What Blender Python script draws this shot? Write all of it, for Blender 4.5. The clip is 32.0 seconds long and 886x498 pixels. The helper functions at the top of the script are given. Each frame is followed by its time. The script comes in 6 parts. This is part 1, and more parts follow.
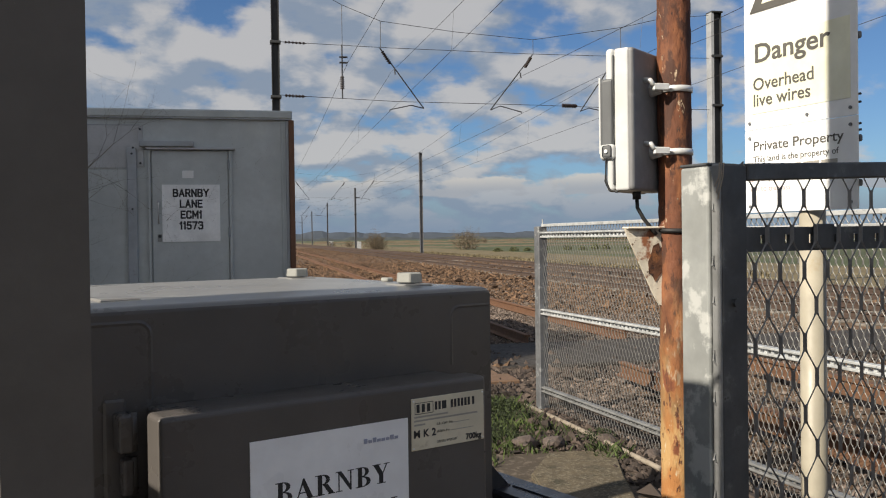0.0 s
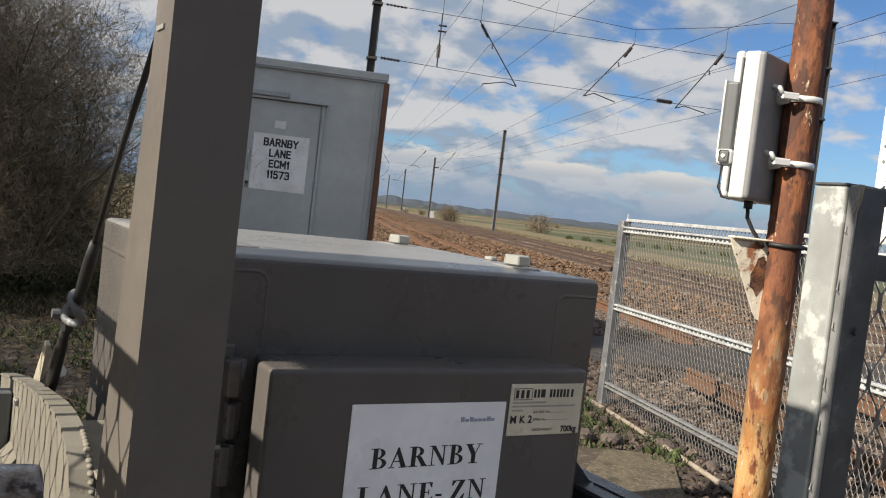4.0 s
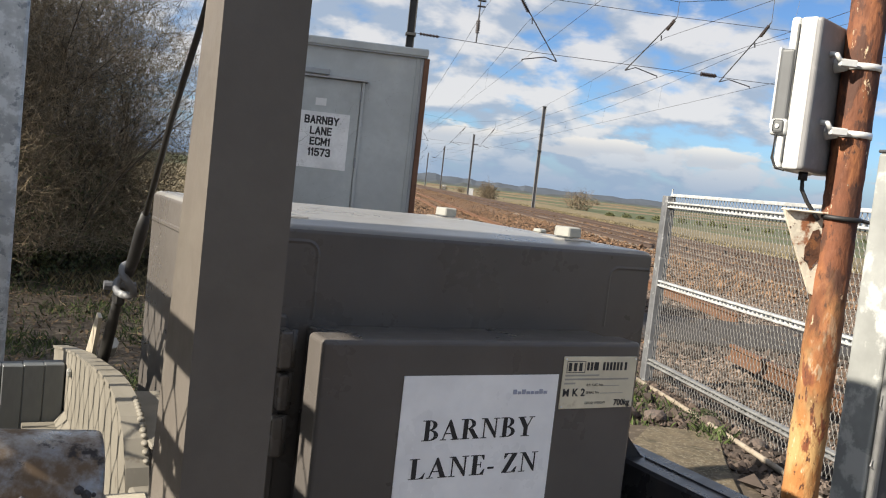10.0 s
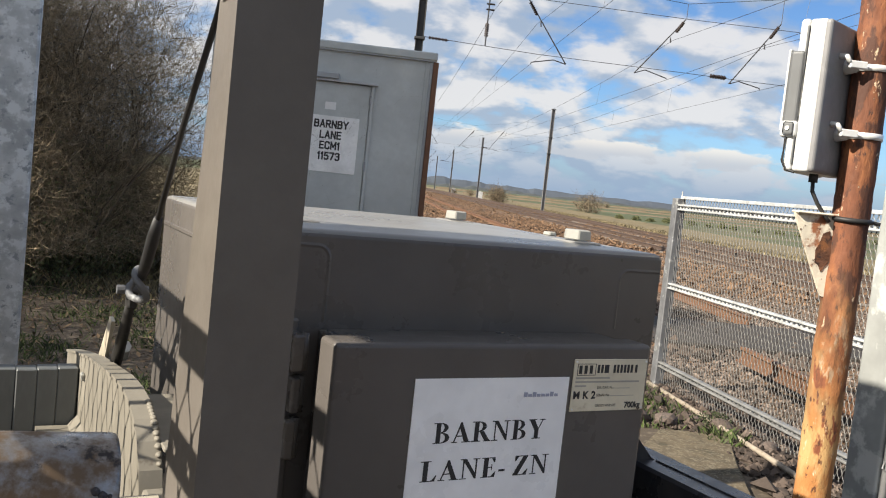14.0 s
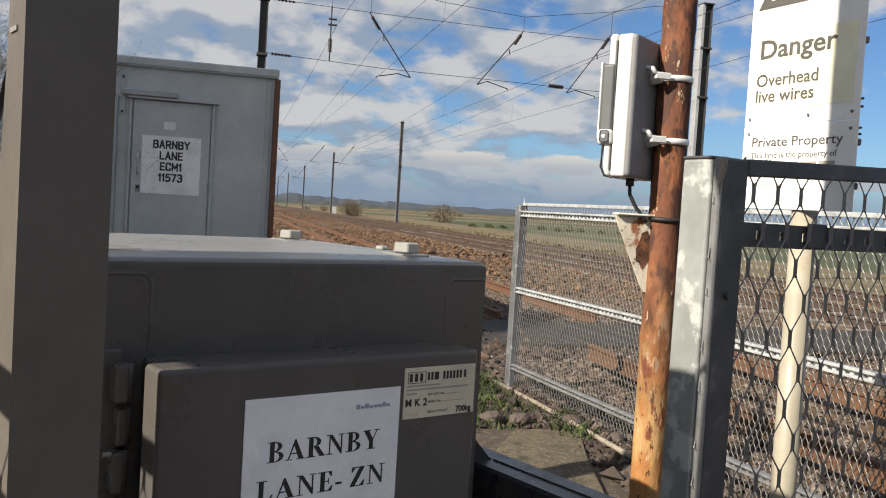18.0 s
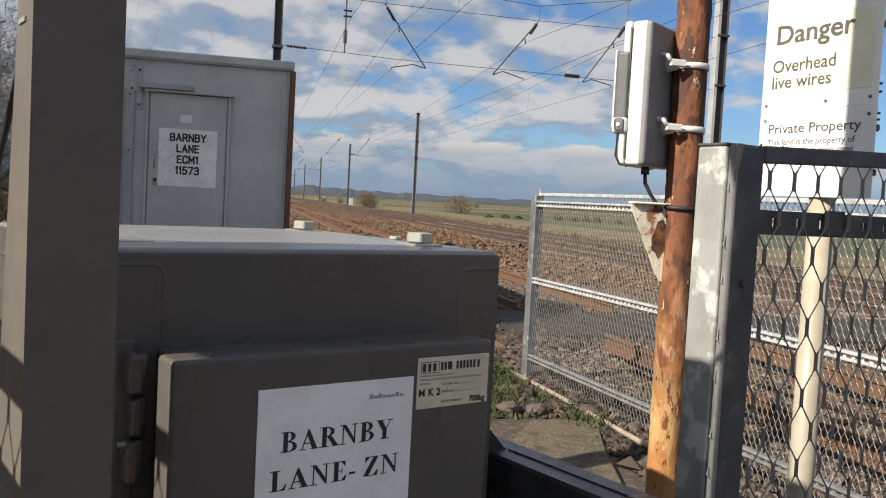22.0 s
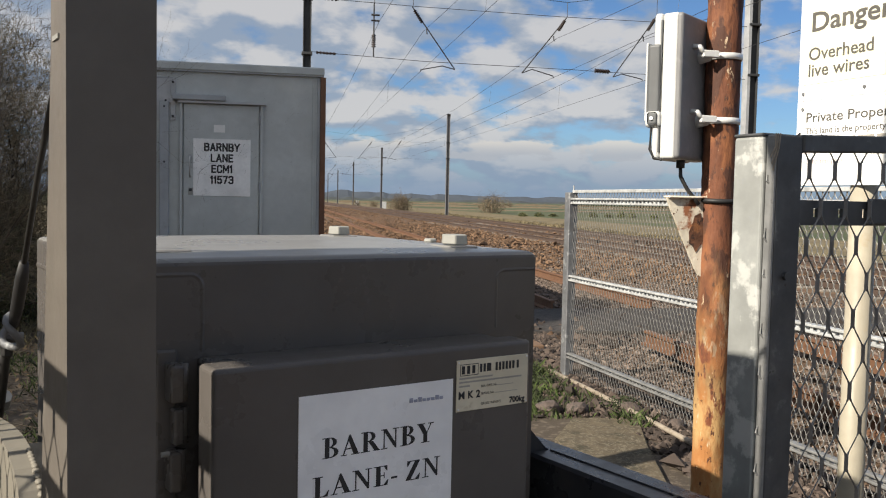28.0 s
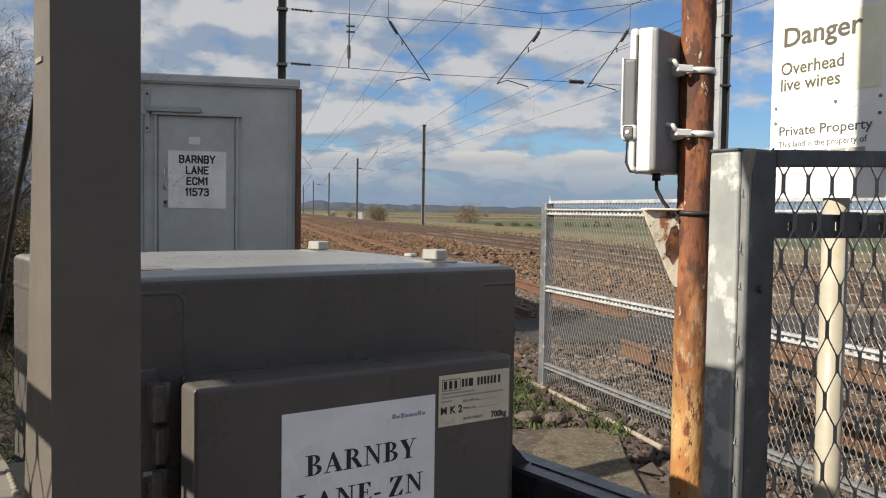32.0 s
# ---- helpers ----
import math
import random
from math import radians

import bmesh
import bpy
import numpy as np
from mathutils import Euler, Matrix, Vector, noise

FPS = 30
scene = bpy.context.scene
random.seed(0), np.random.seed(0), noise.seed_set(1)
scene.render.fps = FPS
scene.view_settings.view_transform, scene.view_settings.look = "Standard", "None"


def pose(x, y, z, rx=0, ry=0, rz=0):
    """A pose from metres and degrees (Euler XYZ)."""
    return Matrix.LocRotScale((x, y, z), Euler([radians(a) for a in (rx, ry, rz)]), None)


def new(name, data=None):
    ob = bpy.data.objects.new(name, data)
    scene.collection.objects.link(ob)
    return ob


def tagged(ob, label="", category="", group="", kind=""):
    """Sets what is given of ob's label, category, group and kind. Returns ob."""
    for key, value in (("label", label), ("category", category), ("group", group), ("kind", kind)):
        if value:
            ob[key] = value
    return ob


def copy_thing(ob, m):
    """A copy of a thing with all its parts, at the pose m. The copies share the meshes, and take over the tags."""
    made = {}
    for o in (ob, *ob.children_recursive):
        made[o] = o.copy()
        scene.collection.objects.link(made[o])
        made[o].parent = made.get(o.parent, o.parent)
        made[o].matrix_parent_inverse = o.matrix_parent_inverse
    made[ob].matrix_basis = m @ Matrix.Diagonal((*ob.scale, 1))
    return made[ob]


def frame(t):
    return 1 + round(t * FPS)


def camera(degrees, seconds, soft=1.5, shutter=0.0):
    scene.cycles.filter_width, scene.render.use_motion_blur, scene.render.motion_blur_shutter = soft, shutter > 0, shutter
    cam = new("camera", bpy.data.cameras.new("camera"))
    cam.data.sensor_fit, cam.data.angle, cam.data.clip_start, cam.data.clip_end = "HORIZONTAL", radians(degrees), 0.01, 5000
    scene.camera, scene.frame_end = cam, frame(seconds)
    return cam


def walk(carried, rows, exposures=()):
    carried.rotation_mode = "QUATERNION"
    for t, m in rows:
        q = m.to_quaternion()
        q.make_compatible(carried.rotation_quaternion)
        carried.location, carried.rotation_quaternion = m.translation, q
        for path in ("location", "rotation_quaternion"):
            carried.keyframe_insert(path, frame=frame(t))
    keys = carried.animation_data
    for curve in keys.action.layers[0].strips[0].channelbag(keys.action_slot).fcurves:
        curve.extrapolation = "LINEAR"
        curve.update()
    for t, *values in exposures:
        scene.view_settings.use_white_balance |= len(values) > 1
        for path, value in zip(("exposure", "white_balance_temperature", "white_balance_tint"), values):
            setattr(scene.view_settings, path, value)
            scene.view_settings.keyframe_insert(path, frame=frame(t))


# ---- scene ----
PATH = [
    (0, 0.0125, 3.9334, 1.5076, 89.302, 0.765, -11.967),
    (0.5, -0.0024, 3.9387, 1.5124, 90.342, -0.837, -12.538),
    (1, -0.0272, 3.9307, 1.5295, 90.560, -3.827, -11.736),
    (1.5, -0.0440, 3.9385, 1.5240, 89.380, -4.853, -9.469),
    (2, -0.0514, 3.9626, 1.5167, 87.754, -6.003, -8.138),
    (2.5, -0.0605, 3.9690, 1.5143, 87.852, -6.465, -7.854),
    (3, -0.0690, 3.9712, 1.5133, 87.754, -7.074, -7.449),
    (3.5, -0.0645, 3.9674, 1.5121, 87.564, -6.721, -7.325),
    (5.5, -0.0800, 3.9794, 1.5049, 86.774, -6.769, -6.803),
    (6, -0.0798, 3.9815, 1.5025, 86.221, -7.060, -6.203),
    (6.5, -0.0783, 3.9829, 1.5037, 86.046, -6.904, -5.817),
    (7, -0.0797, 3.9852, 1.5035, 86.249, -6.762, -5.714),
    (7.5, -0.0841, 3.9857, 1.5029, 86.291, -6.609, -5.331),
    (8, -0.0881, 3.9877, 1.5006, 86.172, -6.671, -5.097),
    (8.5, -0.0880, 3.9871, 1.4996, 85.889, -6.699, -4.710),
    (9, -0.0821, 3.9874, 1.4996, 85.846, -6.477, -4.586),
    (9.5, -0.0823, 3.9901, 1.4976, 85.793, -6.342, -4.664),
    (10, -0.0828, 3.9919, 1.4963, 85.689, -6.345, -4.630),
    (10.5, -0.0833, 3.9929, 1.4956, 85.594, -6.290, -4.524),
    (11, -0.0854, 3.9951, 1.4947, 85.476, -6.216, -4.410),
    (11.5, -0.0868, 3.9900, 1.4982, 85.647, -6.193, -4.479),
    (12, -0.0859, 3.9885, 1.4983, 85.846, -6.072, -4.633),
    (12.5, -0.0849, 3.9908, 1.4945, 85.631, -6.138, -4.301),
    (13, -0.0859, 3.9904, 1.4934, 85.656, -6.198, -4.252),
    (13.5, -0.0893, 3.9876, 1.4955, 85.730, -6.247, -4.080),
    (14, -0.0848, 3.9856, 1.4967, 85.836, -6.115, -4.018),
    (14.5, -0.0819, 3.9858, 1.4951, 85.860, -5.845, -4.084),
    (16.5, -0.0847, 3.9868, 1.4922, 85.110, -5.986, -3.836),
    (17, -0.0472, 3.9685, 1.4977, 86.372, -3.933, -8.082),
    (17.5, -0.0338, 3.9490, 1.5049, 86.670, -4.048, -13.560),
    (18, -0.0389, 3.9395, 1.5074, 87.512, -3.466, -13.583),
    (18.5, -0.0362, 3.9393, 1.5061, 87.434, -3.164, -13.264),
    (19, -0.0329, 3.9397, 1.5054, 87.379, -2.826, -12.973),
    (19.5, -0.0321, 3.9398, 1.5078, 87.318, -3.032, -12.892),
    (20, -0.0279, 3.9375, 1.5097, 87.385, -2.744, -13.315),
    (20.5, -0.0290, 3.9419, 1.5063, 87.242, -2.800, -13.304),
    (21, -0.0302, 3.9448, 1.5043, 87.054, -2.877, -13.118),
    (21.5, -0.0323, 3.9442, 1.5037, 86.832, -3.064, -12.662),
    (22, -0.0303, 3.9428, 1.5049, 86.862, -3.059, -12.500),
    (22.5, -0.0338, 3.9406, 1.5091, 86.880, -2.526, -12.383),
    (23, -0.0320, 3.9405, 1.5073, 87.029, -2.279, -12.052),
    (23.5, -0.0308, 3.9450, 1.5047, 86.917, -2.110, -12.060),
    (24, -0.0334, 3.9482, 1.5029, 86.781, -2.117, -11.970),
    (24.5, -0.0366, 3.9448, 1.5021, 86.834, -2.009, -11.775),
    (25, -0.0359, 3.9461, 1.5082, 86.741, -1.862, -11.354),
    (25.5, -0.0257, 3.9455, 1.5184, 87.528, -1.504, -9.716),
    (27.5, -0.0319, 3.9481, 1.5078, 86.885, -1.357, -10.312),
    (28, -0.0300, 3.9500, 1.5060, 86.839, -1.161, -10.331),
    (28.5, -0.0280, 3.9534, 1.5026, 86.519, -0.845, -10.131),
    (29, -0.0307, 3.9538, 1.5067, 86.390, -0.137, -9.883),
    (29.5, -0.0442, 3.9356, 1.5137, 87.391, 0.123, -9.603),
    (30, -0.0497, 3.9441, 1.5078, 87.248, -1.740, -9.084),
    (30.5, -0.0443, 3.9628, 1.5024, 85.872, -0.779, -7.912),
    (31, -0.0420, 3.9645, 1.5075, 86.370, -0.580, -8.520),
    (31.5, -0.0432, 3.9561, 1.5134, 86.714, -0.492, -9.617),
    (32, -0.0403, 3.9431, 1.5165, 87.529, -0.854, -11.905),
]
cam = camera(53.78, 32.0, soft=1.1)
walk(cam, [(t, pose(x, y, z, rx, ry, rz)) for t, x, y, z, rx, ry, rz in PATH],
     exposures=[(0.0, -0.30), (3.0, -0.06), (6.0, 0.15), (8.0, 0.32), (14.5, 0.37), (16.5, 0.32), (17.5, -0.05), (25.0, -0.03), (32.0, -0.05)])

# ---- daylight: low sun from the left, broken cloud ----
SUN_AZ, SUN_EL = radians(113.8), radians(34.0)      # azimuth to the left of +y
to_sun = Vector((-math.sin(SUN_AZ) * math.cos(SUN_EL), math.cos(SUN_AZ) * math.cos(SUN_EL), math.sin(SUN_EL)))
sun_data = bpy.data.lights.new("sun", "SUN")
sun_data.energy, sun_data.angle, sun_data.color = 8.5, radians(0.53), (1.0, 0.91, 0.77)
sun = new("sun", sun_data)
sun.matrix_world = to_sun.to_track_quat("Z", "Y").to_matrix().to_4x4()

world = bpy.data.worlds.new("sky")
scene.world = world
world.use_nodes = True
wn, wl = world.node_tree.nodes, world.node_tree.links
wn.clear()


def wnode(kind, **props):
    n = wn.new(kind)
    for key, value in props.items():
        if key == "inputs":
            for k, v in value.items():
                n.inputs[k].default_value = v
        elif key == "blend":
            n.blend_type = value
        elif key == "op":
            n.operation = value
    return n


def wmath(op, a, b=None):
    n = wnode("ShaderNodeMath", op=op)
    for i, v in enumerate((a, b)):
        if v is None:
            continue
        if isinstance(v, (int, float)):
            n.inputs[i].default_value = v
        else:
            wl.new(v, n.inputs[i])
    return n.outputs[0]


sky = wn.new("ShaderNodeTexSky")
sky.sky_type = "NISHITA"
sky.sun_disc = False
sky.sun_elevation = SUN_EL
sky.sun_rotation = -SUN_AZ
sky.air_density, sky.dust_density, sky.ozone_density = 1.0, 0.25, 3.0
coord = wn.new("ShaderNodeTexCoord")
sep = wn.new("ShaderNodeSeparateXYZ")
wl.new(coord.outputs["Generated"], sep.inputs[0])
up = wmath("MAXIMUM", sep.outputs[2], 0.0)
den = wmath("ADD", up, 0.38)
px_ = wmath("DIVIDE", sep.outputs[0], den)
py_ = wmath("DIVIDE", sep.outputs[1], den)
flat = wn.new("ShaderNodeCombineXYZ")
wl.new(px_, flat.inputs[0])
wl.new(py_, flat.inputs[1])
CLOUD = {"Scale": 5.6, "Detail": 9.0, "Roughness": 0.52, "Distortion": 0.12}
n1 = wnode("ShaderNodeTexNoise", inputs=CLOUD)
n2 = wnode("ShaderNodeTexNoise", inputs={"Scale": 1.9, "Detail": 3.0, "Roughness": 0.5})
n3 = wnode("ShaderNodeTexNoise", inputs={"Scale": 7.0, "Detail": 6.0, "Roughness": 0.6})
for n in (n1, n2, n3):
    wl.new(flat.outputs[0], n.inputs["Vector"])
body = wmath("ADD", wmath("MULTIPLY", n1.outputs["Fac"], 0.72), wmath("MULTIPLY", n2.outputs["Fac"], 0.36))
# more open blue to the right of the railway
open_ = wmath("MULTIPLY", wmath("ADD", sep.outputs[0], -0.18), 0.34)
body = wmath("SUBTRACT", body, wmath("MAXIMUM", open_, 0.0))
# unseen thicker cloud added over the lane behind, to brighten faces turned that way
body = wmath("ADD", body, wmath("MULTIPLY", wmath("MAXIMUM", wmath("MULTIPLY", sep.outputs[1], -1.0), 0.0), 0.13))
cover = wn.new("ShaderNodeMapRange")
cover.interpolation_type = "SMOOTHSTEP"
wl.new(body, cover.inputs["Value"])
for key, value in (("From Min", 0.412), ("From Max", 0.515), ("To Min", 0.0), ("To Max", 1.0)):
    cover.inputs[key].default_value = value
# tops lit, bases grey: compare the density with that a little nearer the zenith and the sun
nearer = wn.new("ShaderNodeVectorMath")
nearer.operation = "MULTIPLY_ADD"
wl.new(flat.outputs[0], nearer.inputs[0])
nearer.inputs[1].default_value = (0.955, 0.955, 1.0)
nearer.inputs[2].default_value = (-0.018, -0.008, 0.0)
n4 = wnode("ShaderNodeTexNoise", inputs=CLOUD)
wl.new(nearer.outputs[0], n4.inputs["Vector"])
rim = wmath("MULTIPLY", wmath("SUBTRACT", n4.outputs["Fac"], n1.outputs["Fac"]), 1.5)
shade = wn.new("ShaderNodeMapRange")
shade.interpolation_type = "SMOOTHSTEP"
wl.new(wmath("ADD", wmath("ADD", rim, wmath("MULTIPLY", n3.outputs["Fac"], 0.35)), wmath("MULTIPLY", n1.outputs["Fac"], 0.45)), shade.inputs["Value"])
for key, value in (("From Min", 0.27), ("From Max", 0.53), ("To Min", 0.0), ("To Max", 1.0)):
    shade.inputs[key].default_value = value
tone = wnode("ShaderNodeMix")
tone.data_type = "RGBA"
tone.inputs["A"].default_value = (8.1, 7.95, 7.85, 1)
tone.inputs["B"].default_value = (4.0, 4.8, 6.0, 1)
wl.new(shade.outputs[0], tone.inputs["Factor"])
mixc = wnode("ShaderNodeMix")
mixc.data_type = "RGBA"
wl.new(wmath("MULTIPLY", cover.outputs[0], 0.9), mixc.inputs["Factor"])
clear = wnode("ShaderNodeMix", blend="MULTIPLY")
clear.data_type = "RGBA"
clear.inputs["Factor"].default_value = 1.0
clear.inputs["B"].default_value = (0.80, 1.02, 1.30, 1)
wl.new(sky.outputs[0], clear.inputs["A"])
wl.new(clear.outputs["Result"], mixc.inputs["A"])
wl.new(tone.outputs["Result"], mixc.inputs["B"])
# pale blue-grey haze above the horizon
hz = wn.new("ShaderNodeMapRange")
hz.interpolation_type = "SMOOTHSTEP"
wl.new(up, hz.inputs["Value"])
for key, value in (("From Min", 0.0), ("From Max", 0.085), ("To Min", 0.95), ("To Max", 0.0)):
    hz.inputs[key].default_value = value
mixh = wnode("ShaderNodeMix")
mixh.data_type = "RGBA"
wl.new(hz.outputs[0], mixh.inputs["Factor"])
wl.new(mixc.outputs["Result"], mixh.inputs["A"])
mixh.inputs["B"].default_value = (3.1, 4.2, 5.8, 1)
# a row of small sunlit cumulus low over the horizon
puff_at = wn.new("ShaderNodeVectorMath")
puff_at.operation = "MULTIPLY"
puff_at.inputs[1].default_value = (15.0, 15.0, 36.0)
wl.new(coord.outputs["Generated"], puff_at.inputs[0])
puff = wnode("ShaderNodeTexNoise", inputs={"Scale": 1.0, "Detail": 6.0, "Roughness": 0.55})
wl.new(puff_at.outputs[0], puff.inputs["Vector"])


def wrange(value, lo, hi, a, b):
    n = wn.new("ShaderNodeMapRange")
    n.interpolation_type = "SMOOTHSTEP"
    wl.new(value, n.inputs["Value"])
    for key, v in (("From Min", lo), ("From Max", hi), ("To Min", a), ("To Max", b)):
        n.inputs[key].default_value = v
    return n.outputs[0]


band = wmath("MULTIPLY", wrange(up, 0.038, 0.050, 0.0, 1.0), wrange(up, 0.060, 0.095, 1.0, 0.0))
heap = wrange(wmath("MULTIPLY", puff.outputs["Fac"], band), 0.43, 0.52, 0.0, 0.92)
puff_tone = wnode("ShaderNodeMix")
puff_tone.data_type = "RGBA"
puff_tone.inputs["A"].default_value = (5.6, 6.0, 6.6, 1)
puff_tone.inputs["B"].default_value = (9.6, 9.1, 8.3, 1)
wl.new(wrange(up, 0.052, 0.075, 0.0, 1.0), puff_tone.inputs["Factor"])
mixp = wnode("ShaderNodeMix")
mixp.data_type = "RGBA"
wl.new(heap, mixp.inputs["Factor"])
wl.new(mixh.outputs["Result"], mixp.inputs["A"])
wl.new(puff_tone.outputs["Result"], mixp.inputs["B"])
back = wn.new("ShaderNodeBackground")
back.inputs["Strength"].default_value = 0.08
wl.new(mixp.outputs["Result"], back.inputs["Color"])
wout = wn.new("ShaderNodeOutputWorld")
wl.new(back.outputs[0], wout.inputs[0])

# ---- materials ----
def material(name, base, rough=0.6, metal=0.0, spots=(), scale=8.0, bump=0.0, bump_scale=60.0, vary=0.0, spec=0.5, coat=0.0, stretch=(1, 1, 1), island=False, fade=None):
    """spots: (colour, noise scale, low, high, roughness) layers of wear laid over the base."""
    m = bpy.data.materials.new(name)
    m.use_nodes = True
    nt = m.node_tree
    bs = nt.nodes["Principled BSDF"]
    tc = nt.nodes.new("ShaderNodeTexCoord")
    mp = nt.nodes.new("ShaderNodeMapping")
    mp.inputs["Scale"].default_value = stretch
    nt.links.new(tc.outputs["Object"], mp.inputs[0])

    def noise_(sc, detail=5.0, rough_=0.6):
        n = nt.nodes.new("ShaderNodeTexNoise")
        n.inputs["Scale"].default_value, n.inputs["Detail"].default_value, n.inputs["Roughness"].default_value = sc, detail, rough_
        nt.links.new(mp.outputs[0], n.inputs["Vector"])
        return n.outputs["Fac"]

    def mix(f, a, b):
        n = nt.nodes.new("ShaderNodeMix")
        n.data_type = "RGBA"
        for key, value in (("Factor", f), ("A", a), ("B", b)):
            if isinstance(value, bpy.types.NodeSocket):
                nt.links.new(value, n.inputs[key])
            else:
                n.inputs[key].default_value = value if key == "Factor" else (*value, 1)
        return n.outputs["Result"]

    def ranged(value, lo, hi, a=0.0, b=1.0):
        n = nt.nodes.new("ShaderNodeMapRange")
        n.interpolation_type = "SMOOTHSTEP"
        nt.links.new(value, n.inputs["Value"])
        for key, v in (("From Min", lo), ("From Max", hi), ("To Min", a), ("To Max", b)):
            n.inputs[key].default_value = v
        return n.outputs[0]

    def scaled(c, k):
        return tuple(min(1.0, v * k) for v in c)

    col = mix(ranged(noise_(scale), 0.3, 0.7), scaled(base, 1 - 0.13 - vary), scaled(base, 1.13 + vary))
    fine = ranged(noise_(scale * 9, 4.0), 0.3, 0.7)
    col = mix(fine, col, mix(0.25, col, scaled(base, 0.8)))
    rgh = ranged(noise_(scale * 2.3), 0.3, 0.7, max(0.02, rough - 0.08), min(1.0, rough + 0.1))
    for colour, sc, lo, hi, *r in spots:
        f = ranged(noise_(sc, 7.0, 0.65), lo, hi)
        col = mix(f, col, colour)
        if r:
            n = nt.nodes.new("ShaderNodeMix")
            nt.links.new(f, n.inputs[0])
            nt.links.new(rgh, n.inputs[2])
            n.inputs[3].default_value = r[0]
            rgh = n.outputs[0]
    if fade:  # a second coat that takes over, raggedly, between two heights
        z0, z1, base2, spots2 = fade
        other = mix(ranged(noise_(scale * 2), 0.3, 0.7), scaled(base2, 0.75), scaled(base2, 1.25))
        for colour, sc, lo, hi in spots2:
            other = mix(ranged(noise_(sc, 7.0, 0.65), lo, hi), other, colour)
        sx = nt.nodes.new("ShaderNodeSeparateXYZ")
        nt.links.new(tc.outputs["Object"], sx.inputs[0])
        rag = nt.nodes.new("ShaderNodeMath")
        rag.operation = "MULTIPLY_ADD"
        nt.links.new(noise_(12.0, 6.0), rag.inputs[0])
        rag.inputs[1].default_value = 0.9
        nt.links.new(sx.outputs[2], rag.inputs[2])
        col = mix(ranged(rag.outputs[0], z0 + 0.45, z1 + 0.45), col, other)
    if island:
        g = nt.nodes.new("ShaderNodeNewGeometry")
        k = ranged(g.outputs["Random Per Island"], 0.0, 1.0, 0.45, 1.6)
        n = nt.nodes.new("ShaderNodeVectorMath")
        n.operation = "SCALE"
        nt.links.new(col, n.inputs[0])
        nt.links.new(k, n.inputs["Scale"])
        col = n.outputs[0]
    nt.links.new(col, bs.inputs["Base Color"])
    nt.links.new(rgh, bs.inputs["Roughness"])
    bs.inputs["Metallic"].default_value = metal
    bs.inputs["Specular IOR Level"].default_value = spec
    bs.inputs["Coat Weight"].default_value = coat
    if bump:
        b = nt.nodes.new("ShaderNodeBump")
        b.inputs["Strength"].default_value, b.inputs["Distance"].default_value = bump, 0.004
        nt.links.new(noise_(bump_scale, 6.0), b.inputs["Height"])
        nt.links.new(b.outputs[0], bs.inputs["Normal"])
    return m


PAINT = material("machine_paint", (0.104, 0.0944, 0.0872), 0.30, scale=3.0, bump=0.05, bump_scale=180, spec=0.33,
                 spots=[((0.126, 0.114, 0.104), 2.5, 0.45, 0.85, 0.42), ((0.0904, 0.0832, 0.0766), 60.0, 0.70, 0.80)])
# same paint as the machine, made paler to carry the sky's sheen on top
LID_TOP = material("sky_sheen_lid_paint", (0.215, 0.21, 0.20), 0.30, scale=1.2, bump=0.03, bump_scale=160,
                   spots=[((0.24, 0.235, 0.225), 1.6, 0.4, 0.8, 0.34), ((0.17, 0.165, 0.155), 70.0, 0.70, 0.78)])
GALV = material("galvanised_steel", (0.46, 0.47, 0.47), 0.5, 0.2, scale=14, vary=0.12, bump=0.08, bump_scale=90,
                spots=[((0.496, 0.512, 0.512), 9.0, 0.55, 0.60, 0.4), ((0.264, 0.28, 0.296), 30.0, 0.58, 0.66)])
GALV_DULL = material("dull_galvanised_steel", (0.17, 0.175, 0.185), 0.6, 0.4, scale=10, vary=0.1, bump=0.12, bump_scale=70,
                     spots=[((0.30, 0.31, 0.31), 16.0, 0.56, 0.64), ((0.10, 0.09, 0.08), 35.0, 0.64, 0.72)])
GALV_POST = material("whitish_zinc_coating", (0.29, 0.3, 0.29), 0.55, 0.15, scale=6, vary=0.05, bump=0.08, bump_scale=60,
                     spots=[((0.488, 0.495, 0.475), 8.0, 0.51, 0.58, 0.6), ((0.277, 0.29, 0.297), 22.0, 0.6, 0.7)])
GREY_BOOM = material("grey_brown_boom_paint", (0.128, 0.114, 0.100), 0.42, spec=0.2, scale=4, bump=0.05, bump_scale=150,
                     spots=[((0.26, 0.24, 0.20), 45.0, 0.74, 0.76), ((0.150, 0.138, 0.120), 5.0, 0.5, 0.75)])
ARM_PAINT = material("cream_grey_arm_paint", (0.20, 0.185, 0.155), 0.5, spec=0.2, scale=4, bump=0.06, bump_scale=120,
                     spots=[((0.26, 0.24, 0.20), 9.0, 0.5, 0.75), ((0.13, 0.115, 0.095), 30.0, 0.62, 0.72)])
RUST_DARK = material("dark_flaking_rust", (0.10, 0.042, 0.022), 0.9, scale=22, vary=0.25, bump=1.0, bump_scale=60,
                     spots=[((0.20, 0.08, 0.03), 14.0, 0.52, 0.62), ((0.04, 0.02, 0.015), 30.0, 0.55, 0.62)])
